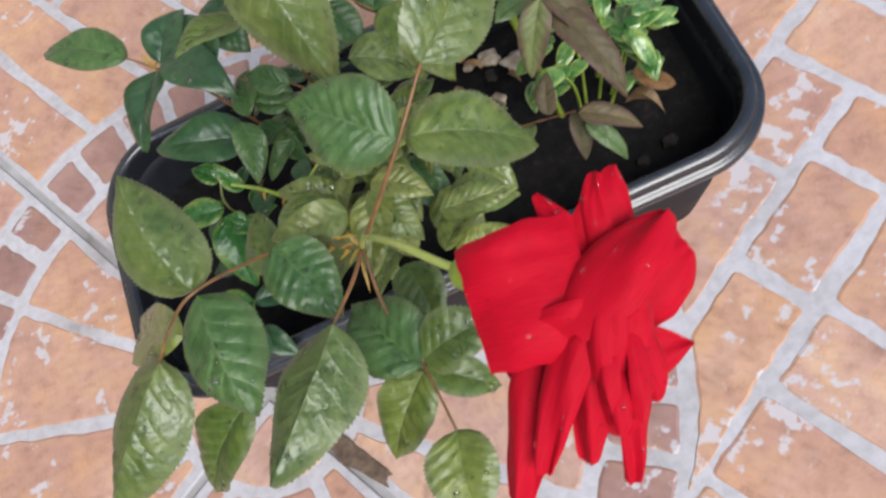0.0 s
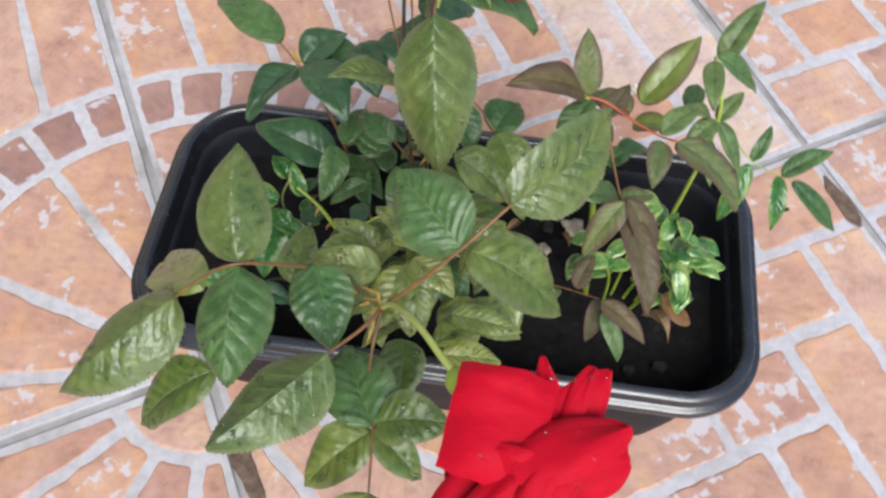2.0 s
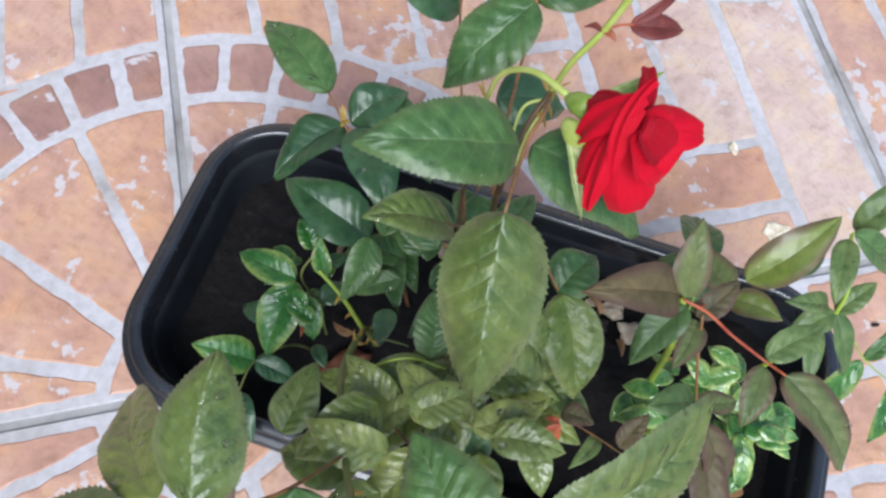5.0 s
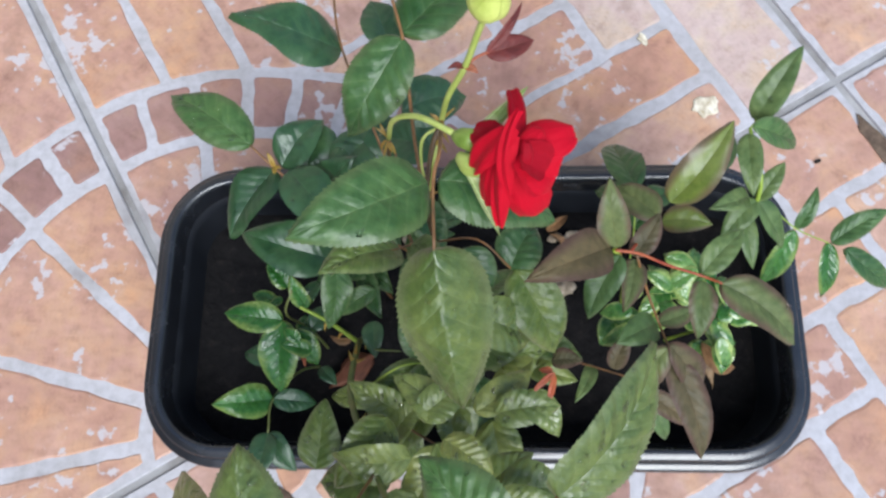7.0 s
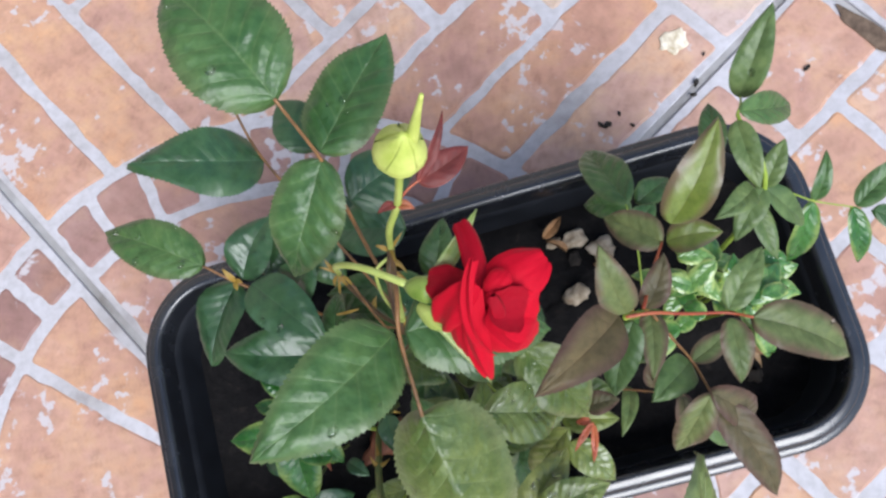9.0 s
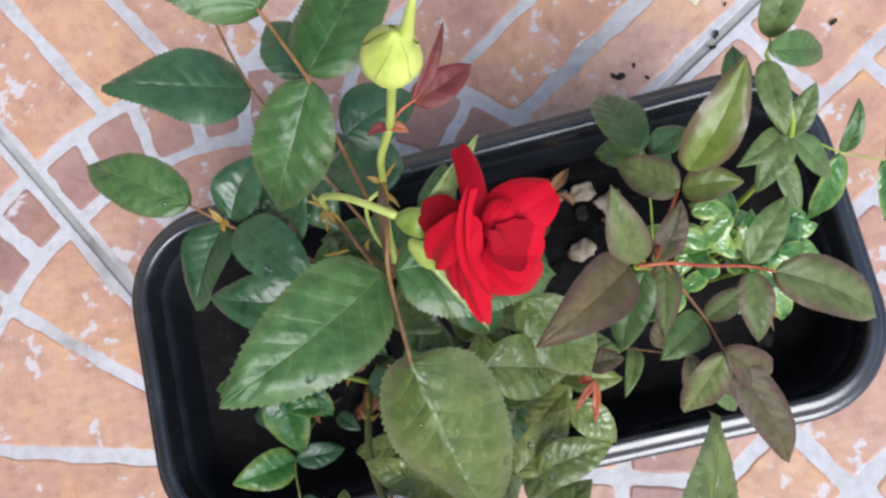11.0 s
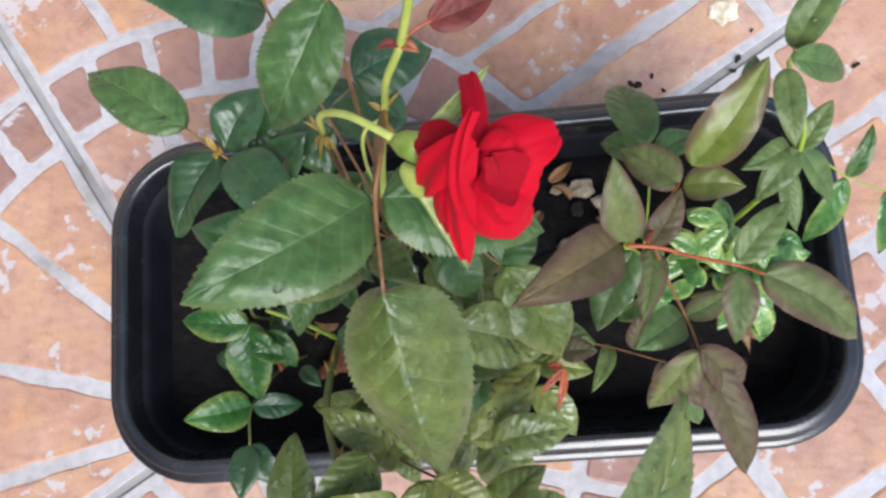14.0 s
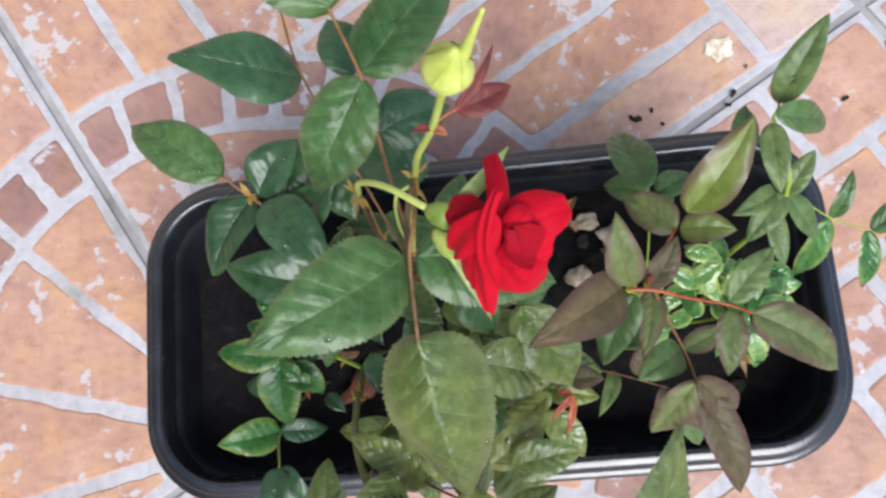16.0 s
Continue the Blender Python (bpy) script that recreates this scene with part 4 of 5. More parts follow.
    # the closed heart: small folded petals, one behind the other, every second one in the shaded red
    for k in range(5):
        turn = 0.5 * k
        rose_petal((0.16 + 0.06 * k, 0.45 - 0.10 * k, -0.1), (0.24 + 0.07 * math.cos(turn * 2), -0.30 + 0.10 * math.sin(turn * 3), 0.62 - 0.06 * k), (0.25, 0.46 - 0.03 * k, 0.24), (0.9 - 0.25 * k, 0.3 * math.sin(turn * 4), 1), 0.16, 0.55, 0.15, 0.3, SCARLET if k % 2 else SHADED_RED)
    broad_petal(bloom, spot, (-1.55, -0.05, -1.75), (-0.32, 2.15, -2.20), (0.42, 0.34, 0.03), (-0.2, 0, 1), SEPAL, 0.03, 0.3, name="sepal")
    broad_petal(bloom, spot, (-1.45, -0.75, -1.5), (0.15, -2.55, -1.2), (0.35, 0.46, 0.03), (0.3, 0.2, 1), SEPAL, 0.08, 0.3, name="sepal")
    broad_petal(bloom, spot, (-1.95, -0.25, -1.7), (-1.12, 0.42, -1.1), (0.30, 0.66, 0.30), (-0.4, 0.4, 1), STALK, 0.12, 0.5, name="sepal")
    broad_petal(bloom, spot, (-1.75, -0.85, -1.5), (-0.9, -0.55, -0.8), (0.28, 0.55, 0.25), (-0.3, -0.4, 1), CANE_GREEN, 0.12, 0.5, name="sepal")

    # the bud on its stalk, with red bracts
    stem_at("flower_stalk", [(0.0085, 0.0075, 0.358), (0.0105, 0.0180, 0.368), fork, (0.016, 0.029, 0.391), (0.022, 0.031, 0.407), (0.027, 0.033, 0.427), (0.029, 0.033, 0.434)], 0.0010, 0.0011, STALK, "pale green bud stalk")
    axis = Vector((0.22, -0.10, 0.97)).normalized()
    foot = Vector((0.0295, 0.0332, 0.4400))
    shape = ((-1.0, 0.22), (-0.86, 0.55), (-0.55, 0.86), (-0.1, 1.0), (0.35, 0.93), (0.8, 0.72), (1.2, 0.54), (1.6, 0.34), (2.0, 0.12))
    bud = calyx(bush, "rose_bud", foot, axis, 0.0058, BUD_GREEN, "closed yellow-green rose bud", shape)
    ref = axis.orthogonal().normalized()
    for i in range(5):
        bm = bmesh.new()
        rows = []
        for k, (h, w) in enumerate(shape[1:]):
            s = k / 7
            spread = radians(40) * (1 - 0.75 * s * s)
            rows.append([bm.verts.new(foot + axis * (h * 0.0058) + (Matrix.Rotation(radians(72 * i) + spread * v / 2, 3, axis) @ ref) * (0.0058 * w * (1.03 + 0.05 * (1 - v * v / 4)) + 0.0002)) for v in (-2, -1, 0, 1, 2)])
        for a, b in zip(rows, rows[1:]):
            for v in range(4):
                bm.faces.new((a[v], a[v + 1], b[v + 1], b[v]))
        part("sepal", bm, BUD_GREEN, bud)
    bm = bmesh.new()
    tube(bm, [(0.0325, 0.0328, 0.4445), (0.0342, 0.0328, 0.4495), (0.0362, 0.0334, 0.4560), (0.0388, 0.0340, 0.4645)], 0.0020, 0.0005)
    part("sepal_tip", bm, BUD_GREEN, bud)
    br = compound(bush, [(0.0215, 0.031, 0.4065), (0.026, 0.034, 0.408), (0.031, 0.036, 0.408)], 0.0006, 0.0005, CANE_RED, "red bract stalk")
    leaf(br, (0.029, 0.035, 0.408), (0.045, 0.0415, 0.406), 0.0090, MAROON, 20, teeth=0.2, name="bract")
    leaf(br, (0.029, 0.035, 0.408), (0.041, 0.049, 0.415), 0.0035, MAROON, 40, teeth=0.2, name="bract")
    leaf(br, (0.022, 0.031, 0.407), (0.0165, 0.030, 0.4085), 0.0030, MAROON, 0, teeth=0.3, name="bract")
    leaf(br, (0.022, 0.031, 0.407), (0.0262, 0.0285, 0.4080), 0.0030, RED_LEAF, 0, teeth=0.3, name="bract")
    for p, q in (((0.013, 0.027, 0.377), (0.018, 0.030, 0.381)), ((0.013, 0.027, 0.377), (0.014, 0.021, 0.381)), ((-0.008, 0.028, 0.359), (-0.013, 0.031, 0.363)), ((-0.008, 0.028, 0.359), (-0.011, 0.022, 0.352)), ((0.007, -0.129, 0.340), (0.002, -0.134, 0.343)), ((0.007, -0.129, 0.340), (0.005, -0.123, 0.344)), ((0.005, -0.133, 0.338), (0.003, -0.143, 0.333)), ((0.007, -0.126, 0.338), (-0.002, -0.124, 0.335)), ((0.006, -0.122, 0.334), (-0.004, -0.118, 0.333)), ((-0.010, 0.020, 0.330), (-0.022, 0.022, 0.322))):
        leaf(bush, p, q, 0.0011, AMBER, 0, teeth=0.2, name="stipule")
    # ragged amber stipules and short dead twigs at the elbow of the flower stalk
    keep = leaf_rng.getstate()
    for p, q, w in (((-0.009, 0.028, 0.358), (-0.0115, 0.025, 0.354), 0.0014), ((-0.008, 0.028, 0.358), (-0.007, 0.024, 0.354), 0.0013), ((-0.008, 0.028, 0.357), (-0.006, 0.024, 0.351), 0.0012), ((-0.009, 0.029, 0.359), (-0.011, 0.033, 0.362), 0.0014), ((0.012, 0.027, 0.376), (0.009, 0.029, 0.378), 0.0016)):
        leaf(bush, p, q, w, AMBER, 0, teeth=1.6, name="stipule")
    stem_at("twig", [(0.013, 0.026, 0.374), (0.006, 0.023, 0.370), (0.005, 0.016, 0.362), (0.007, 0.010, 0.352)], 0.0006, 0.0005, STALK, "pale green side twig")
    stem_at("twig", [(-0.006, 0.025, 0.352), (-0.004, 0.016, 0.338), (-0.002, 0.010, 0.325)], 0.0005, 0.0004, CANE_BROWN, "thin brown twig")
    leaf_rng.setstate(keep)
    return settle(bush)


flowering_bush()


# ---- the young bronze-leaved rose ----
def young_bush():
    bush = tagged(empty("rose_bush", (0.125, 0.0, 0.104)), "young rose bush with bronze and grey-green new leaves", "rose bush")
    hub, knee = (0.080, -0.008, 0.330), (0.1165, -0.0150, 0.3165)
    stem(bush, "cane", [(0.120, 0.004, 0.09), (0.108, 0.002, 0.18), (0.094, -0.004, 0.27), hub], 0.0022, 0.0012, CANE_GREEN, "", 5)
    c = compound(bush, [hub, (0.090, -0.009, 0.328), (0.102, -0.012, 0.322), knee, (0.124, -0.019, 0.319)], 0.0010, 0.0007, CANE_RED, "red leaf stalk")
    leaf(c, (0.124, -0.019, 0.319), (0.1575, -0.0415, 0.306), 0.0200, BRONZE, 0, drops=2)
    leaf(c, (0.117, -0.014, 0.317), (0.1355, 0.0040, 0.320), 0.0120, SOFT, 0)
    leaf(c, (0.117, -0.017, 0.316), (0.1150, -0.0405, 0.312), 0.0125, BRONZE, 0)
    leaf(c, (0.078, -0.007, 0.331), (0.0465, -0.0250, 0.358), 0.0200, PURPLE, 0)
    leaf(c, (0.081, -0.007, 0.330), (0.0765, 0.0140, 0.350), 0.0140, BRONZE, 0)
    leaf(c, (0.082, -0.010, 0.330), (0.0690, -0.0340, 0.320), 0.0140, SOFT, 0)
    leaf(c, (0.090, -0.006, 0.314), (0.1010, 0.0110, 0.321), 0.0110, PURPLE, 0)
    leaf(c, (0.091, -0.007, 0.313), (0.0840, -0.0305, 0.323), 0.0110, BRONZE, 0)
    d = compound(bush, [(0.088, -0.006, 0.322), (0.098, 0.008, 0.305), (0.1085, 0.0210, 0.287)], 0.0010, 0.0007, CANE_RED, "red leaf stalk")
    leaf(d, (0.113, 0.026, 0.290), (0.1375, 0.0560, 0.313), 0.0200, LIME, 0, drops=2)
    leaf(d, (0.112, 0.022, 0.276), (0.1340, 0.0190, 0.281), 0.0150, LIME, 0)
    leaf(d, (0.108, 0.020, 0.288), (0.0895, 0.0390, 0.281), 0.0170, BRONZE, 0, drops=2)
    e = compound(bush, [(0.090, -0.008, 0.322), (0.098, -0.018, 0.300), (0.1055, -0.0285, 0.284), (0.106, -0.0420, 0.298)], 0.0009, 0.0007, CANE_BROWN)
    leaf(e, (0.108, -0.045, 0.292), (0.1235, -0.0875, 0.275), 0.0165, PURPLE, 0)
    leaf(e, (0.106, -0.041, 0.300), (0.1275, -0.0550, 0.268), 0.0150, PURPLE, 0)
    leaf(e, (0.105, -0.042, 0.299), (0.0895, -0.0615, 0.276), 0.0145, BRONZE, 0)
    leaf(e, (0.105, -0.028, 0.282), (0.0855, -0.0385, 0.294), 0.0150, SOFT, 0)
    leaf(e, (0.106, -0.028, 0.282), (0.1250, -0.0190, 0.275), 0.0105, BRONZE, 0)
    low = compound(bush, [(0.045, -0.012, 0.165), (0.066, -0.026, 0.178), (0.090, -0.034, 0.186), (0.113, -0.043, 0.195)], 0.0008, 0.0006, CANE_BROWN)
    leaf(low, (0.112, -0.042, 0.193), (0.1090, -0.0640, 0.176), 0.0120, PURPLE, 0, drops=3)
    leaf(low, (0.112, -0.050, 0.206), (0.1400, -0.0680, 0.198), 0.0130, PURPLE, 0)
    leaf(low, (0.115, -0.052, 0.196), (0.1290, -0.0750, 0.180), 0.0110, SOFT, 0)
    leaf(low, (0.089, -0.032, 0.182), (0.0780, -0.0535, 0.196), 0.0090, SOFT, 0)
    leaf(low, (0.100, -0.036, 0.190), (0.1080, -0.0180, 0.202), 0.0120, PURPLE, 0)
    # greener shoot at the end of the box
    n1, n2 = (0.158, 0.033, 0.274), (0.152, 0.062, 0.291)
    stem(bush, "cane", [(0.150, 0.020, 0.09), (0.156, 0.024, 0.18), n1, n2], 0.0017, 0.0008, CANE_GREEN)
    s = compound(bush, [n2, (0.156, 0.067, 0.287), (0.161, 0.074, 0.276)], 0.0008, 0.0006, CANE_GREEN)
    leaf(s, (0.160, 0.073, 0.276), (0.1770, 0.1000, 0.300), 0.0155, SOFT, 0, drops=2)
    leaf(s, (0.154, 0.063, 0.291), (0.1870, 0.0675, 0.262), 0.0150, GREEN, 14)
    leaf(s, (0.151, 0.060, 0.290), (0.1525, 0.0305, 0.286), 0.0120, SOFT, 0, drops=2)
    leaf(s, n1, (0.1700, 0.0490, 0.282), 0.0105, SOFT, 0)
    leaf(s, (0.153, 0.034, 0.277), (0.1315, 0.0235, 0.291), 0.0110, SOFT, 0, drops=2)
    leaf(s, n1, (0.1410, 0.0150, 0.268), 0.0125, SOFT, 0, drops=3)
    leaf(s, n1, (0.1790, 0.0155, 0.250), 0.0120, SOFT, 0)
    leaf(s, (0.150, 0.058, 0.250), (0.1570, 0.0860, 0.245), 0.0130, GREEN, 0)
    leaf(s, (0.156, 0.030, 0.262), (0.1600, 0.0040, 0.255), 0.0100, SOFT, 0)
    p = compound(bush, [n1, (0.170, 0.030, 0.264), (0.183, 0.025, 0.253), (0.198, 0.018, 0.252)], 0.0006, 0.0005, CANE_GREEN)
    leaf(p, (0.183, 0.025, 0.253), (0.1910, 0.0425, 0.265), 0.0080, GREEN, 0)
    leaf(p, (0.183, 0.025, 0.250), (0.1740, 0.0025, 0.220), 0.0130, FRESH, 0)
    leaf(p, (0.198, 0.018, 0.252), (0.2000, -0.0065, 0.233), 0.0105, FRESH, 0)
    leaf(p, (0.199, 0.018, 0.253), (0.2245, 0.0320, 0.263), 0.0125, GREEN, 0)
    leaf(p, (0.205, 0.014, 0.254), (0.2380, 0.0000, 0.232), 0.0130, GREEN, 10)
    b = compound(bush, [(0.104, 0.006, 0.22), (0.106, 0.030, 0.24), (0.105, 0.048, 0.252)], 0.0008, 0.0005, CANE_GREEN)
    leaf(b, (0.105, 0.048, 0.254), (0.0985, 0.0890, 0.222), 0.0210, GREEN, 0)
    leaf(b, (0.111, 0.050, 0.225), (0.0900, 0.0610, 0.215), 0.0160, GREEN, 0)
    leaf(b, (0.118, 0.056, 0.206), (0.1390, 0.0660, 0.200), 0.0150, GREEN, 0)
    leaf(b, (0.111, 0.040, 0.212), (0.1250, 0.0520, 0.214), 0.0140, GREEN, 0)
    return settle(bush)


young_bush()


# ---- the low variegated plant between them ----
def variegated_plant():
    plant = tagged(empty("variegated_plant", (0.14, 0.0, 0.104)), "low glossy plant with yellow-edged small green leaves", "plant")
    shoots = []
    for top in ((0.128, 0.012, 0.205), (0.150, 0.010, 0.205), (0.160, -0.010, 0.190), (0.112, -0.010, 0.190), (0.172, 0.010, 0.186)):
        foot = (0.14 + 0.35 * (top[0] - 0.14), 0.4 * top[1], 0.095)
        shoots.append(stem(plant, "shoot", [foot, (0.5 * (foot[0] + top[0]) + 0.004, 0.5 * (foot[1] + top[1]), 0.155), top], 0.0012, 0.0007, CANE_GREEN))
    for k, p, q, w in ((0, (0.128, 0.023, 0.210), (0.148, 0.018, 0.205), 0.010), (0, (0.145, 0.016, 0.210), (0.119, 0.005, 0.200), 0.011), (0, (0.133, -0.009, 0.200), (0.126, 0.003, 0.195), 0.010),
                       (1, (0.163, -0.006, 0.200), (0.182, -0.005, 0.190), 0.009), (1, (0.157, -0.020, 0.200), (0.164, -0.036, 0.185), 0.010), (2, (0.160, -0.008, 0.190), (0.183, 0.011, 0.185), 0.014),
                       (2, (0.157, -0.008, 0.190), (0.167, -0.030, 0.180), 0.012), (1, (0.148, -0.001, 0.200), (0.156, 0.018, 0.205), 0.010), (3, (0.118, -0.014, 0.190), (0.094, -0.021, 0.185), 0.013), (3, (0.110, -0.005, 0.200), (0.093, -0.004, 0.190), 0.011)):
        leaf(shoots[k], p, q, w, VARIEGATED, 0, 0.08, 0.1, 0.3)
    for i in range(46):
        k = leaf_rng.randrange(5)
        at = Vector(((0.128, 0.012, 0.195), (0.150, 0.010, 0.195), (0.160, -0.010, 0.180), (0.114, -0.008, 0.178), (0.170, 0.008, 0.178))[k])
        at += Vector((leaf_rng.uniform(-0.010, 0.010), leaf_rng.uniform(-0.010, 0.010), leaf_rng.uniform(-0.030, 0.012)))
        turn, ln = leaf_rng.uniform(0, 6.28), leaf_rng.uniform(0.013, 0.022)
        leaf(shoots[k], at, at + Vector((math.cos(turn) * ln, math.sin(turn) * ln, leaf_rng.uniform(-0.006, 0.006))), ln * leaf_rng.uniform(0.5, 0.68), VARIEGATED, 0, 0.08, 0.12, 0.3)
    leaf(plant, (0.158, -0.016, 0.158), (0.180, -0.030, 0.146), 0.011, DRY, 30, 0.2, 0.9, 0.4, name="dry_leaf", label="dry tan leaf")
    leaf(plant, (0.150, -0.024, 0.140), (0.168, -0.040, 0.142), 0.010, DRY, -25, 0.2, 0.9, 0.4, name="dry_leaf", label="dry tan leaf")
    return settle(plant)


variegated_plant()


# ---- the small rose shoot at the other end ----
def small_shoot():
    shoot = tagged(empty("rose_shoot", (-0.09, -0.03, 0.104)), "small rose shoot with glossy pale-edged young leaves", "rose shoot")
    node = (-0.098, -0.050, 0.160)
    a = stem(shoot, "shoot", [(-0.080, -0.020, 0.09), (-0.088, -0.030, 0.135), node, (-0.098, -0.070, 0.166)], 0.0009, 0.0006, CANE_OLD)
    b = stem(shoot, "shoot", [(-0.076, -0.012, 0.09), (-0.080, -0.006, 0.15), (-0.084, -0.006, 0.196), (-0.078, 0.004, 0.212)], 0.0009, 0.0006, CANE_OLD)
    leaf(a, node, (-0.1275, -0.0550, 0.178), 0.0215, FRESH, 0)
    leaf(a, node, (-0.0730, -0.0510, 0.148), 0.0140, GLOSSY, 0)
    leaf(a, (-0.098, -0.070, 0.166), (-0.1035, -0.0970, 0.170), 0.0170, GLOSSY, 0)
    leaf(a, (-0.097, -0.070, 0.166), (-0.0815, -0.0920, 0.160), 0.0150, GLOSSY, 0)
    leaf(a, (-0.100, -0.028, 0.164), (-0.1185, -0.0220, 0.160), 0.0130, GLOSSY, 0)
    leaf(b, (-0.086, -0.010, 0.195), (-0.0905, -0.0490, 0.174), 0.0240, FRESH, 0)
    leaf(b, (-0.084, -0.011, 0.205), (-0.1180, -0.0070, 0.206), 0.0185, FRESH, 0)
    leaf(b, (-0.071, -0.003, 0.200), (-0.0785, 0.0115, 0.215), 0.0105, FRESH, 0)
    leaf(b, (-0.083, 0.009, 0.200), (-0.0955, 0.0215, 0.205), 0.0125, FRESH, 0)
    leaf(b, (-0.080, -0.014, 0.190), (-0.0680, -0.0330, 0.178), 0.0150, FRESH, 0)
    leaf(b, (-0.072, -0.012, 0.185), (-0.0600, 0.0030, 0.178), 0.0140, GLOSSY, 0)
    leaf(b, (-0.031, -0.015, 0.222), (-0.0290, -0.0345, 0.225), 0.0120, GLOSSY, 0)
    leaf(b, (-0.078, -0.020, 0.180), (-0.0740, -0.0340, 0.186), 0.0040, RED_LEAF, 0, teeth=0.2)
    for i in range(12):
        at = Vector((-0.082, -0.010, 0.190)) + Vector((leaf_rng.uniform(-0.014, 0.016), leaf_rng.uniform(-0.030, 0.020), leaf_rng.uniform(-0.035, 0.014)))
        turn, ln = leaf_rng.uniform(0, 6.28), leaf_rng.uniform(0.010, 0.017)
        leaf(b, at, at + Vector((math.cos(turn) * ln, math.sin(turn) * ln, leaf_rng.uniform(-0.003, 0.006))), ln * 0.62, FRESH if i % 3 else GLOSSY, 0, drops=1)
    return settle(shoot)


small_shoot()

bmesh.ops.recalc_face_normals(drop_mesh, faces=drop_mesh.faces)
tagged(part("water_drops", drop_mesh, WATER), "clear water drops beaded on the rose leaves", "water drops", kind="stuff")


# ---- bits on the soil ----
def pebble(name, at, size, mat, label, category, seed, flat=0.55):
    bm = bmesh.new()
    bmesh.ops.create_icosphere(bm, subdivisions=3, radius=1.0)
    for v in bm.verts:
        k = 1 + 0.6 * noise.noise(v.co * 1.3 + Vector((seed, 0, 0))) + 0.25 * noise.noise(v.co * 3.7 + Vector((0, seed, 0)))
        v.co = Vector((v.co.x * size[0], v.co.y * size[1], v.co.z * size[0] * flat)) * k
    ob = part(name, bm, mat)
    ob.location = at
    ob.rotation_euler = (0.1, 0.15, seed)
    return tagged(ob, label, category)


for k, (x, y, a, b) in enumerate(((0.092, 0.064, 0.008, 0.005), (0.106, 0.054, 0.007, 0.008), (0.081, 0.030, 0.008, 0.006), (-0.023, 0.068, 0.007, 0.005), (0.078, 0.066, 0.005, 0.003), (0.029, 0.022, 0.006, 0.007))):
    pebble("pebble", (x, y, 0.110), (a, b), CHALK, "chalky white pebble lying on the dark soil", "pebble", k * 1.7)["group"] = "pebbles on the soil"
pebble("bark_chip", (-0.058, -0.026, 0.110), (0.008, 0.016), BARK, "red-brown bark chip lying on the soil", "bark chip", 2.2, 0.4)
for k, (x, y) in enumerate(((0.088, 0.052), (-0.10, 0.03), (-0.12, 0.0), (0.15, -0.05), (0.17, -0.045))):
    pebble("soil_clod", (x, y, 0.108), (0.004 + 0.001 * (k % 3), 0.004), DIRT, "crumbly dark clod lying on the soil", "soil clod", k * 2.3)["group"] = "soil clods"

# scraps of dead leaf on the soil
for k, (x, y, turn, ln) in enumerate(((0.072, 0.070, 0.6, 0.018), (0.084, 0.058, 2.4, 0.014), (0.066, 0.052, 4.0, 0.016), (0.098, 0.046, 5.2, 0.012), (-0.088, 0.040, 1.2, 0.013), (-0.060, -0.006, 3.0, 0.015))):
    scrap = leaf(None, (x, y, 0.112), (x + ln * math.cos(turn), y + ln * math.sin(turn), 0.114), 0.4 * ln, DRY, 20 - 9 * k, 0.15, 0.7, 0.5, name="dry_leaf")
    tagged(scrap, "crumpled dry tan leaf scrap lying on the soil", "dry leaf", "dry leaf scraps")


# ---- the tiled floor: embossed fans meet at a tile corner under the planter ----
TILE, GAP = 0.584, 0.0035
FAN = Matrix(((0.861, -0.508, 0, 0), (0.508, 0.861, 0, 0), (0, 0, 1, 0), (0, 0, 0, 1)))
HALF = 0.0052
rng = random.Random(5)


def shrink(points, by):
    """A convex outline moved inwards."""
    out, n = [], len(points)
    c = sum((Vector(p) for p in points), Vector((0, 0))) / n
    for i in range(n):
        a, b, d = Vector(points[i - 1]), Vector(points[i]), Vector(points[(i + 1) % n])
        e, f = (b - a).normalized(), (d - b).normalized()
        ne, nf = Vector((-e.y, e.x)), Vector((-f.y, f.x))
        k = 1 + ne.dot(nf)
        out.append(b + (ne + nf) * (by / max(k, 0.35)))
    return out


def soften(points, r):
    """Cuts the corners of an outline round."""
    out, n = [], len(points)
    for i in range(n):
        a, b, d = Vector(points[i - 1]), Vector(points[i]), Vector(points[(i + 1) % n])
        la, ld = (a - b).length, (d - b).length
        if (b - a).normalized().dot((d - b).normalized()) > 0.85:
            out.append(b)
            continue
        p, q = b + (a - b) * min(0.4, r / la), b + (d - b) * min(0.4, r / ld)
        out += [p, (p + q) / 4 + b / 2, q]
    return out


def arc(r, a, b, n):
    return [(r * math.cos(radians(a + (b - a) * i / n)), r * math.sin(radians(a + (b - a) * i / n))) for i in range(n + 1)]


R0, R1, R2 = 0.074, 0.254, 0.314


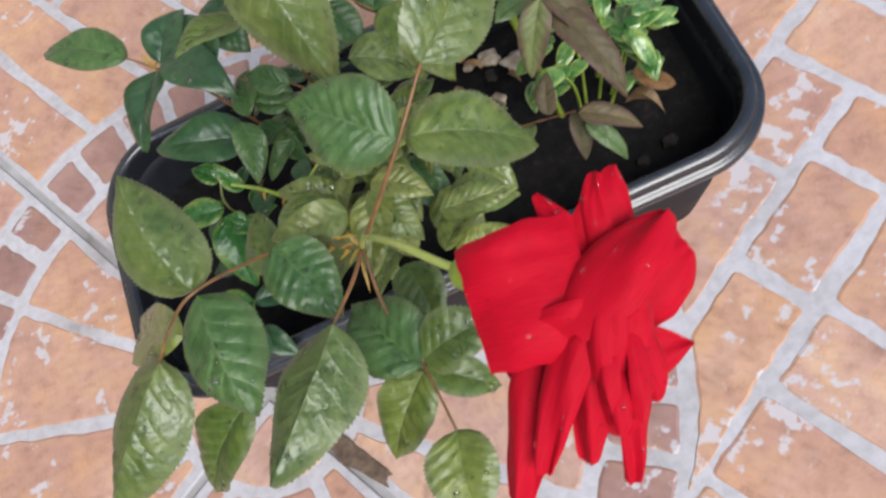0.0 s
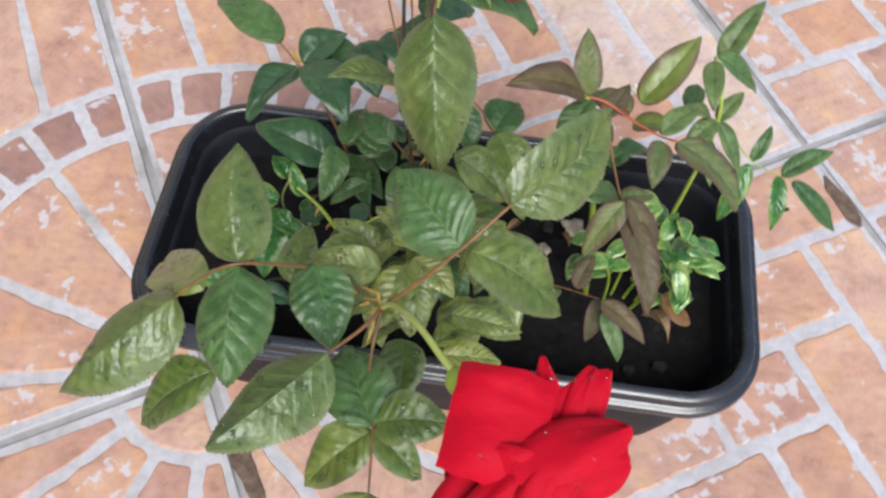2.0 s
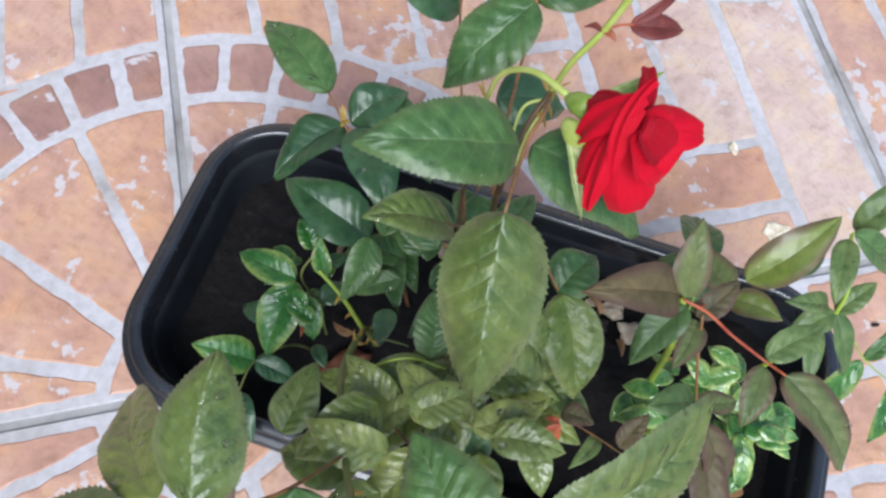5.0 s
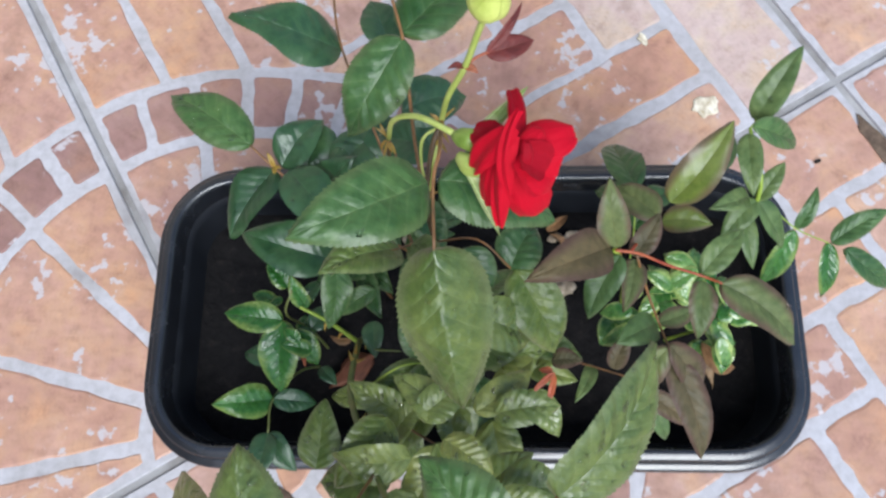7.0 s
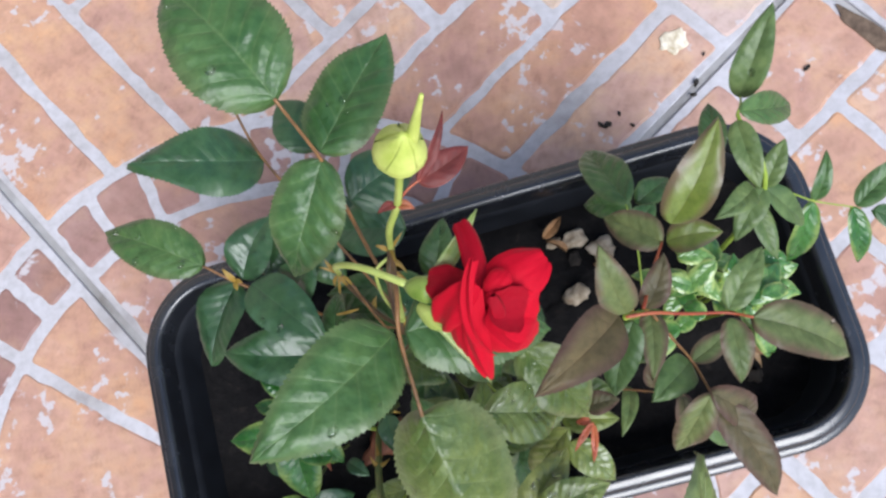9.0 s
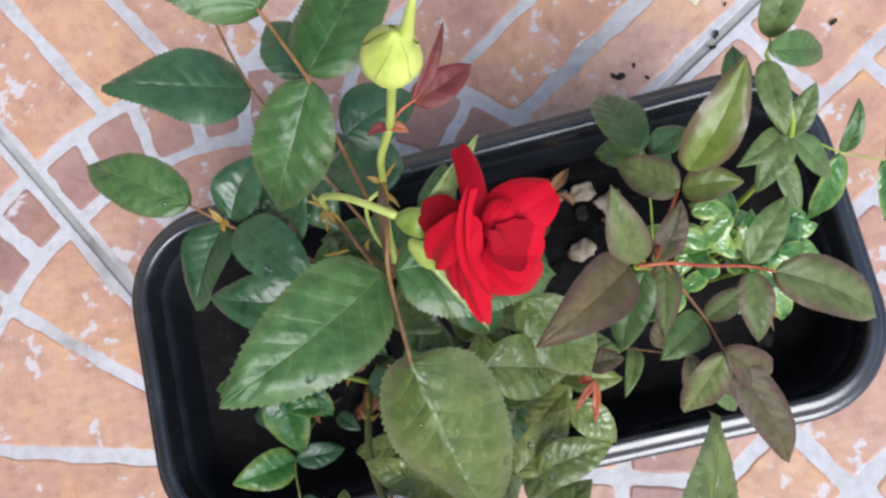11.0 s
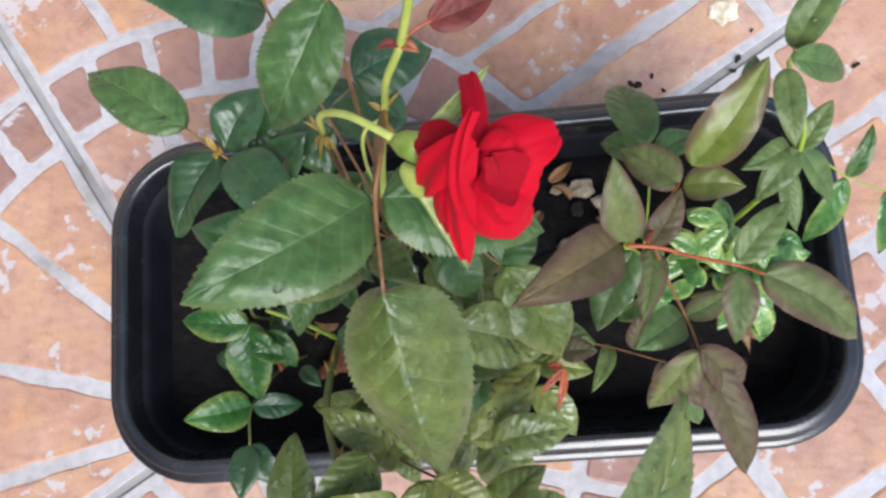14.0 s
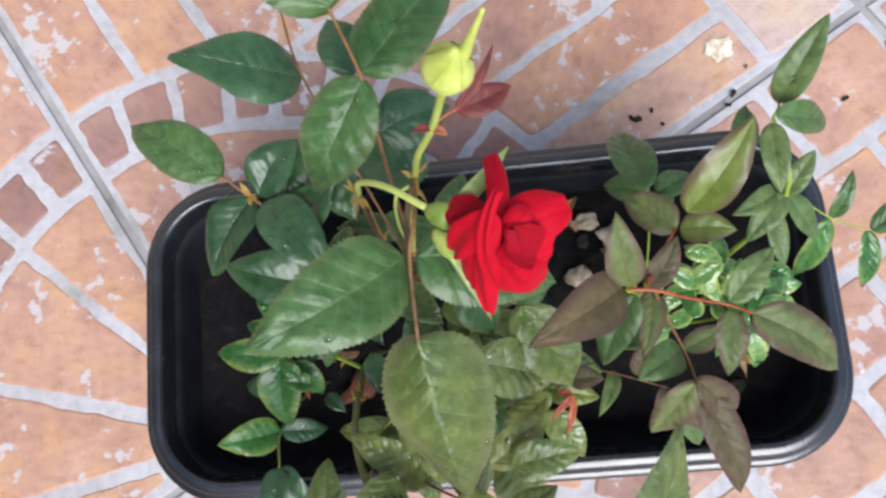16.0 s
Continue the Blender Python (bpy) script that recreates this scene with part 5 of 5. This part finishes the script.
def quadrant_outlines(ends, rows):
    """Outlines of the stones of one tile, its fan's centre at the origin."""
    e0, out = GAP + 0.002, []
    out.append([(e0, e0), (R0, e0)] + arc(R0, 8, 82, 6) + [(e0, R0)])
    cuts = [0, 18.5, 45, 71, 90]
    for a, b in zip(cuts, cuts[1:]):
        out.append(arc(R0, b, a, 3) + arc(R1, a, b, 6))
    small = [0, 9.5, 18.5, 28, 36.5, 45, 54, 62.5, 71.5, 81, 90]
    for a, b in zip(small, small[1:]):
        out.append(arc(R1, b, a, 2) + arc(R2, a, b, 2))

    def arc_x(y):
        return math.sqrt(max(R2 * R2 - y * y, 0))

    # straight courses that run from the fan outwards, ending on a stair of upright stones
    y = 0.0
    tops = []
    for top, end in zip(rows, ends):
        n = 4
        left = [(arc_x(top - (top - y) * i / n), top - (top - y) * i / n) for i in range(n + 1)]
        split = left[0][0] + 0.62 * (end - left[0][0]) if end - left[0][0] > 0.21 else None
        if split:
            out.append([(split, y), (split, top)] + left)
            out.append([(split, y), (end, y), (end, top), (split, top)])
        else:
            out.append([(end, y), (end, top)] + left)
        tops.append((end, top))
        y = top
    xs = [0, 0.077, 0.146, 0.220, 0.292] + sorted(set(ends)) + [TILE]
    xs = sorted(set(x for x in xs if x <= TILE))
    # the quarter of the next fan, at the opposite corner
    turned = lambda outline: [(TILE - x, TILE - y) for x, y in outline]
    fan = len(cuts) + len(small) - 1
    out += [turned(o) for o in out[:fan]]
    kinds = [DARK_STONE if len(cuts) <= i < fan else STONE for i in range(fan)]
    kinds += [STONE] * (len(out) - 2 * fan) + kinds

    def far_y(x):
        return TILE - math.sqrt(max(R2 * R2 - (TILE - x) ** 2, 0.0)) if x > TILE - R2 else TILE

    breaks = {0: (0.45,), 1: (0.515,), 2: (0.452, 0.53), 3: (0.36, 0.50), 4: (0.42, 0.52)}
    for k, (a, b) in enumerate(zip(xs, xs[1:])):
        if b - a < 0.02:
            continue
        if a >= min(ends) - 1e-6:
            foot = max([top for end, top in tops if end > a + 1e-6], default=0.0)
        else:
            foot = y if a > math.sqrt(max(R2 * R2 - y * y, 0)) else None
        if foot is not None:
            low = [(a, foot), (b, foot)]
        else:
            steps = [a + (b - a) * i / 6 for i in range(7)]
            low = [(x, max(math.sqrt(max(R2 * R2 - x * x, 0)), y if x > arc_x(y) else 0.0)) for x in steps]
        start = max(p[1] for p in low)
        roof = min(far_y(a), far_y(b))
        if roof < start + 0.03:
            continue
        cut = [c for c in breaks.get(k, (start + 0.165, start + 0.31)) if c > start + 0.05 and c < roof - 0.03 and roof - start > 0.3] + [TILE]
        for c in cut:
            top = [(x, far_y(x)) for x in (b + (a - b) * i / 6 for i in range(7))] if c == TILE and roof < TILE else [(b, c), (a, c)]
            out.append(low + top)
            kinds.append(PALE_STONE if ends[0] < 0.5 and a > 0.42 else STONE)
            low = [(a, c), (b, c)]
    return list(zip(out, kinds))


def stone_mesh(outline, plain=False):
    """One embossed stone: a low pillow with a rounded edge."""
    pts = [Vector((min(max(x, GAP + 0.001), TILE - GAP - 0.001), min(max(y, GAP + 0.001), TILE - GAP - 0.001))) for x, y in outline]
    clean = [p for i, p in enumerate(pts) if (p - pts[i - 1]).length > 0.004]
    clean = [p + Vector((rng.uniform(-1, 1), rng.uniform(-1, 1))) * 0.0014 for p in clean]
    rough = soften(shrink(clean, HALF + rng.uniform(-0.0006, 0.0008)), 0.0042)
    base = list(rough) if plain else []
    for a, b in [] if plain else zip(rough, rough[1:] + rough[:1]):
        steps = max(1, min(14, int((b - a).length / 0.009)))
        out = Vector((b.y - a.y, a.x - b.x)).normalized()
        base += [a.lerp(b, i / steps) + out * (rng.uniform(-0.0015, 0.0013) if i else 0.0) for i in range(steps)]
    top = [p + (sum(base, Vector((0, 0))) / len(base) - p).normalized() * 0.0024 for p in base]
    bm = bmesh.new()
    loops = [[(p.x, p.y, z) for p in ring] for ring, z in ((base, 0.0), (base, 0.0002), (top, 0.0009))]
    rings = [[bm.verts.new(p) for p in loop] for loop in loops]
    for a, b in zip(rings, rings[1:]):
        for i in range(len(a)):
            j = (i + 1) % len(a)
            bm.faces.new((a[i], a[j], b[j], b[i]))
    bm.faces.new(rings[-1])
    return bm


SQUARE = (((0.497, 0.497, 0.425, 0.360), (0.062, 0.124, 0.190, 0.252)), ((0.583, 0.517, 0.448, 0.387), (0.085, 0.160, 0.226, 0.290)))


def tile_slab():
    bm = bmesh.new()
    a, b = GAP, TILE - GAP
    loops = [[(x, y, z) for x, y in ((a + i, a + i), (b - i, a + i), (b - i, b - i), (a + i, b - i))] for i, z in ((0, -0.008), (0, -0.0008), (0.0008, 0.0))]
    loft(bm, loops, True, True)
    return bm


def build_floor():
    floor = tagged(empty("floor"), "outdoor ceramic tile floor embossed as fans of cobbles", "floor", kind="structure")
    bm = bmesh.new()
    far = 3.4
    loft(bm, [[(-far, -far, -0.05), (far, -far, -0.05), (far, far, -0.05), (-far, far, -0.05)], [(-far, -far, -0.003), (far, -far, -0.003), (far, far, -0.003), (-far, far, -0.003)]], True, True)
    bm.transform(FAN)
    part("grout_bed", bm, GROUT, floor, "grey cement grout between the tiles", smooth=False)
    slab = None
    for cx, cy, sx, sy, style in ((0, 0, 1, 1, 0), (0, 0, -1, 1, 1), (0, 0, -1, -1, 1), (0, 0, 1, -1, 1), (2, 0, -1, 1, 1), (2, 0, -1, -1, 1)):
        m = FAN @ Matrix.Translation((-0.172 + cx * TILE, 0.037 + cy * TILE, 0)) @ Matrix.Diagonal((sx, sy, 1, 1))
        bm = tile_slab()
        bm.transform(m)
        if sx * sy < 0:
            bmesh.ops.reverse_faces(bm, faces=bm.faces)
        tile = part("floor_tile", bm, JOINT, floor, smooth=False)
        for outline, glaze in quadrant_outlines(*SQUARE[style]):
            s = stone_mesh(outline)
            s.transform(m)
            if sx * sy < 0:
                bmesh.ops.reverse_faces(s, faces=s.faces)
            part("stone", s, glaze, tile, smooth=False)
    # the tiles further off, which the planter's surroundings run on into
    far_slabs, far_stones, far_small = bmesh.new(), bmesh.new(), bmesh.new()
    for i in range(-4, 5):
        for j in range(-4, 4):
            if (i, j) in ((0, 0), (-1, 0), (-1, -1), (0, -1), (1, 0), (1, -1)):
                continue
            sx, sy = (1 if i % 2 == 0 else -1), (1 if j % 2 == 0 else -1)
            m = FAN @ Matrix.Translation((-0.172 + (i + (sx < 0)) * TILE, 0.037 + (j + (sy < 0)) * TILE, 0)) @ Matrix.Diagonal((sx, sy, 1, 1))
            near = -2 <= i <= 2 and -2 <= j <= 1
            for bm, target in [(tile_slab(), far_slabs)] + [(stone_mesh(o, not near), far_stones if glaze is STONE else far_small) for o, glaze in quadrant_outlines(*SQUARE[1])]:
                bm.transform(m)
                if sx * sy < 0:
                    bmesh.ops.reverse_faces(bm, faces=bm.faces)
                me = bpy.data.meshes.new("piece")
                bm.to_mesh(me)
                bm.free()
                target.from_mesh(me)
                bpy.data.meshes.remove(me)
    part("outer_tiles", far_slabs, JOINT, floor, smooth=False)["kind"] = "stuff"
    part("outer_stones", far_stones, STONE, floor, smooth=False)["kind"] = "stuff"
    part("outer_small_stones", far_small, DARK_STONE, floor, smooth=False)["kind"] = "stuff"


build_floor()


# ---- marks on the floor ----
def blot(name, at, size, mat, seed, label, category, thick=0.0009):
    """A thin ragged scrap lying on the tiles."""
    bm = bmesh.new()
    n = 26
    edge = []
    for i in range(n):
        a = 2 * math.pi * i / n
        k = 1 + 0.45 * noise.noise(Vector((1.3 * math.cos(a) + seed, 1.3 * math.sin(a), 0))) + 0.2 * noise.noise(Vector((4 * math.cos(a), 4 * math.sin(a) + seed, 0)))
        edge.append((size[0] * k * math.cos(a), size[1] * k * math.sin(a)))
    loft(bm, [[(x * s, y * s, z) for x, y in edge] for s, z in ((1.0, 0.0), (0.96, 0.6 * thick), (0.8, thick), (0.45, 0.8 * thick))], False, True)
    ob = part(name, bm, mat)
    ob.location = at
    ob.rotation_euler = (0, 0, seed)
    return tagged(ob, label, category)


SCRAP = stem_material("cream_flaking_scrap", (0.45, 0.36, 0.22), (0.86, 0.80, 0.66), 0.7)
blot("paint_flake", (0.222, 0.2175, 0.0018), (0.013, 0.0095), SCRAP, 0.6, "cream flaked paint scrap lying on the tiles", "paint flake")
blot("paint_flake", (0.172, 0.284, 0.0018), (0.006, 0.004), SCRAP, 2.0, "small white paint scrap lying on the tiles", "paint flake", 0.0005)
for k, (x, y, a) in enumerate(((0.152, 0.166, 0.0042), (0.147, 0.167, 0.003), (0.227, 0.179, 0.0034), (0.222, 0.170, 0.0026), (0.163, 0.172, 0.002), (0.31, 0.165, 0.003), (0.17, 0.16, 0.0018), (0.24, 0.20, 0.0015))):
    blot("soil_crumb", (x, y, 0.0018), (a, 0.55 * a), DIRT, k * 1.9 + 0.3, "dark soil crumb spilt on the tiles", "soil crumb", 0.002)["group"] = "spilt soil crumbs"
STAIN = stem_material("brown_dirt", (0.07, 0.045, 0.03), (0.16, 0.11, 0.075), 0.9)
patch = blot("dirt_patch", (0.364, 0.178, 0.0016), (0.032, 0.007), STAIN, 0.3, "thin brown dirt patch on the joint between two tiles", "dirt", 0.0006)
patch.rotation_euler = (0, 0, -1.03)
patch = blot("dirt_patch", (-0.116, -0.128, 0.0016), (0.030, 0.008), STAIN, 1.3, "thin brown dirt patch on the joint before the planter", "dirt", 0.0006)
patch.rotation_euler = (0, 0, -0.94)


# ---- unseen walls, added on two sides to block sky light and reflections ----
def plaster_material():
    m, t, p = material("grey_beige_wall_plaster")
    where = world_coords(t)
    n = noise_node(t, 3.0, 6, 0.6, where)
    c = ramp(t, n.outputs["Fac"], [(0.3, (0.34, 0.32, 0.29)), (0.7, (0.45, 0.43, 0.40))])
    t.links.new(c.outputs["Color"], p.inputs["Base Color"])
    p.inputs["Roughness"].default_value = 0.85
    bump(t, p, noise_node(t, 90, 4, 0.6, where).outputs["Fac"], 0.4, 0.003)
    return m


def added_wall(name, x0, y0, x1, y1, height, mat):
    bm = bmesh.new()
    loft(bm, [[(x0, y0, z), (x1, y0, z), (x1, y1, z), (x0, y1, z)] for z in (-0.003, height)], True, True)
    bm.transform(FAN)
    tagged(part(name, bm, mat, smooth=False), "plain grey-beige plastered wall, unseen, added to block part of the sky", "wall", kind="structure")


PLASTER = plaster_material()
# both stand out of view and only shape the light on leaves and floor
added_wall("wall_west", -2.10, -1.2, -1.90, 1.75, 2.8, PLASTER)
added_wall("wall_north", -1.90, 1.55, 2.6, 1.75, 2.8, PLASTER)
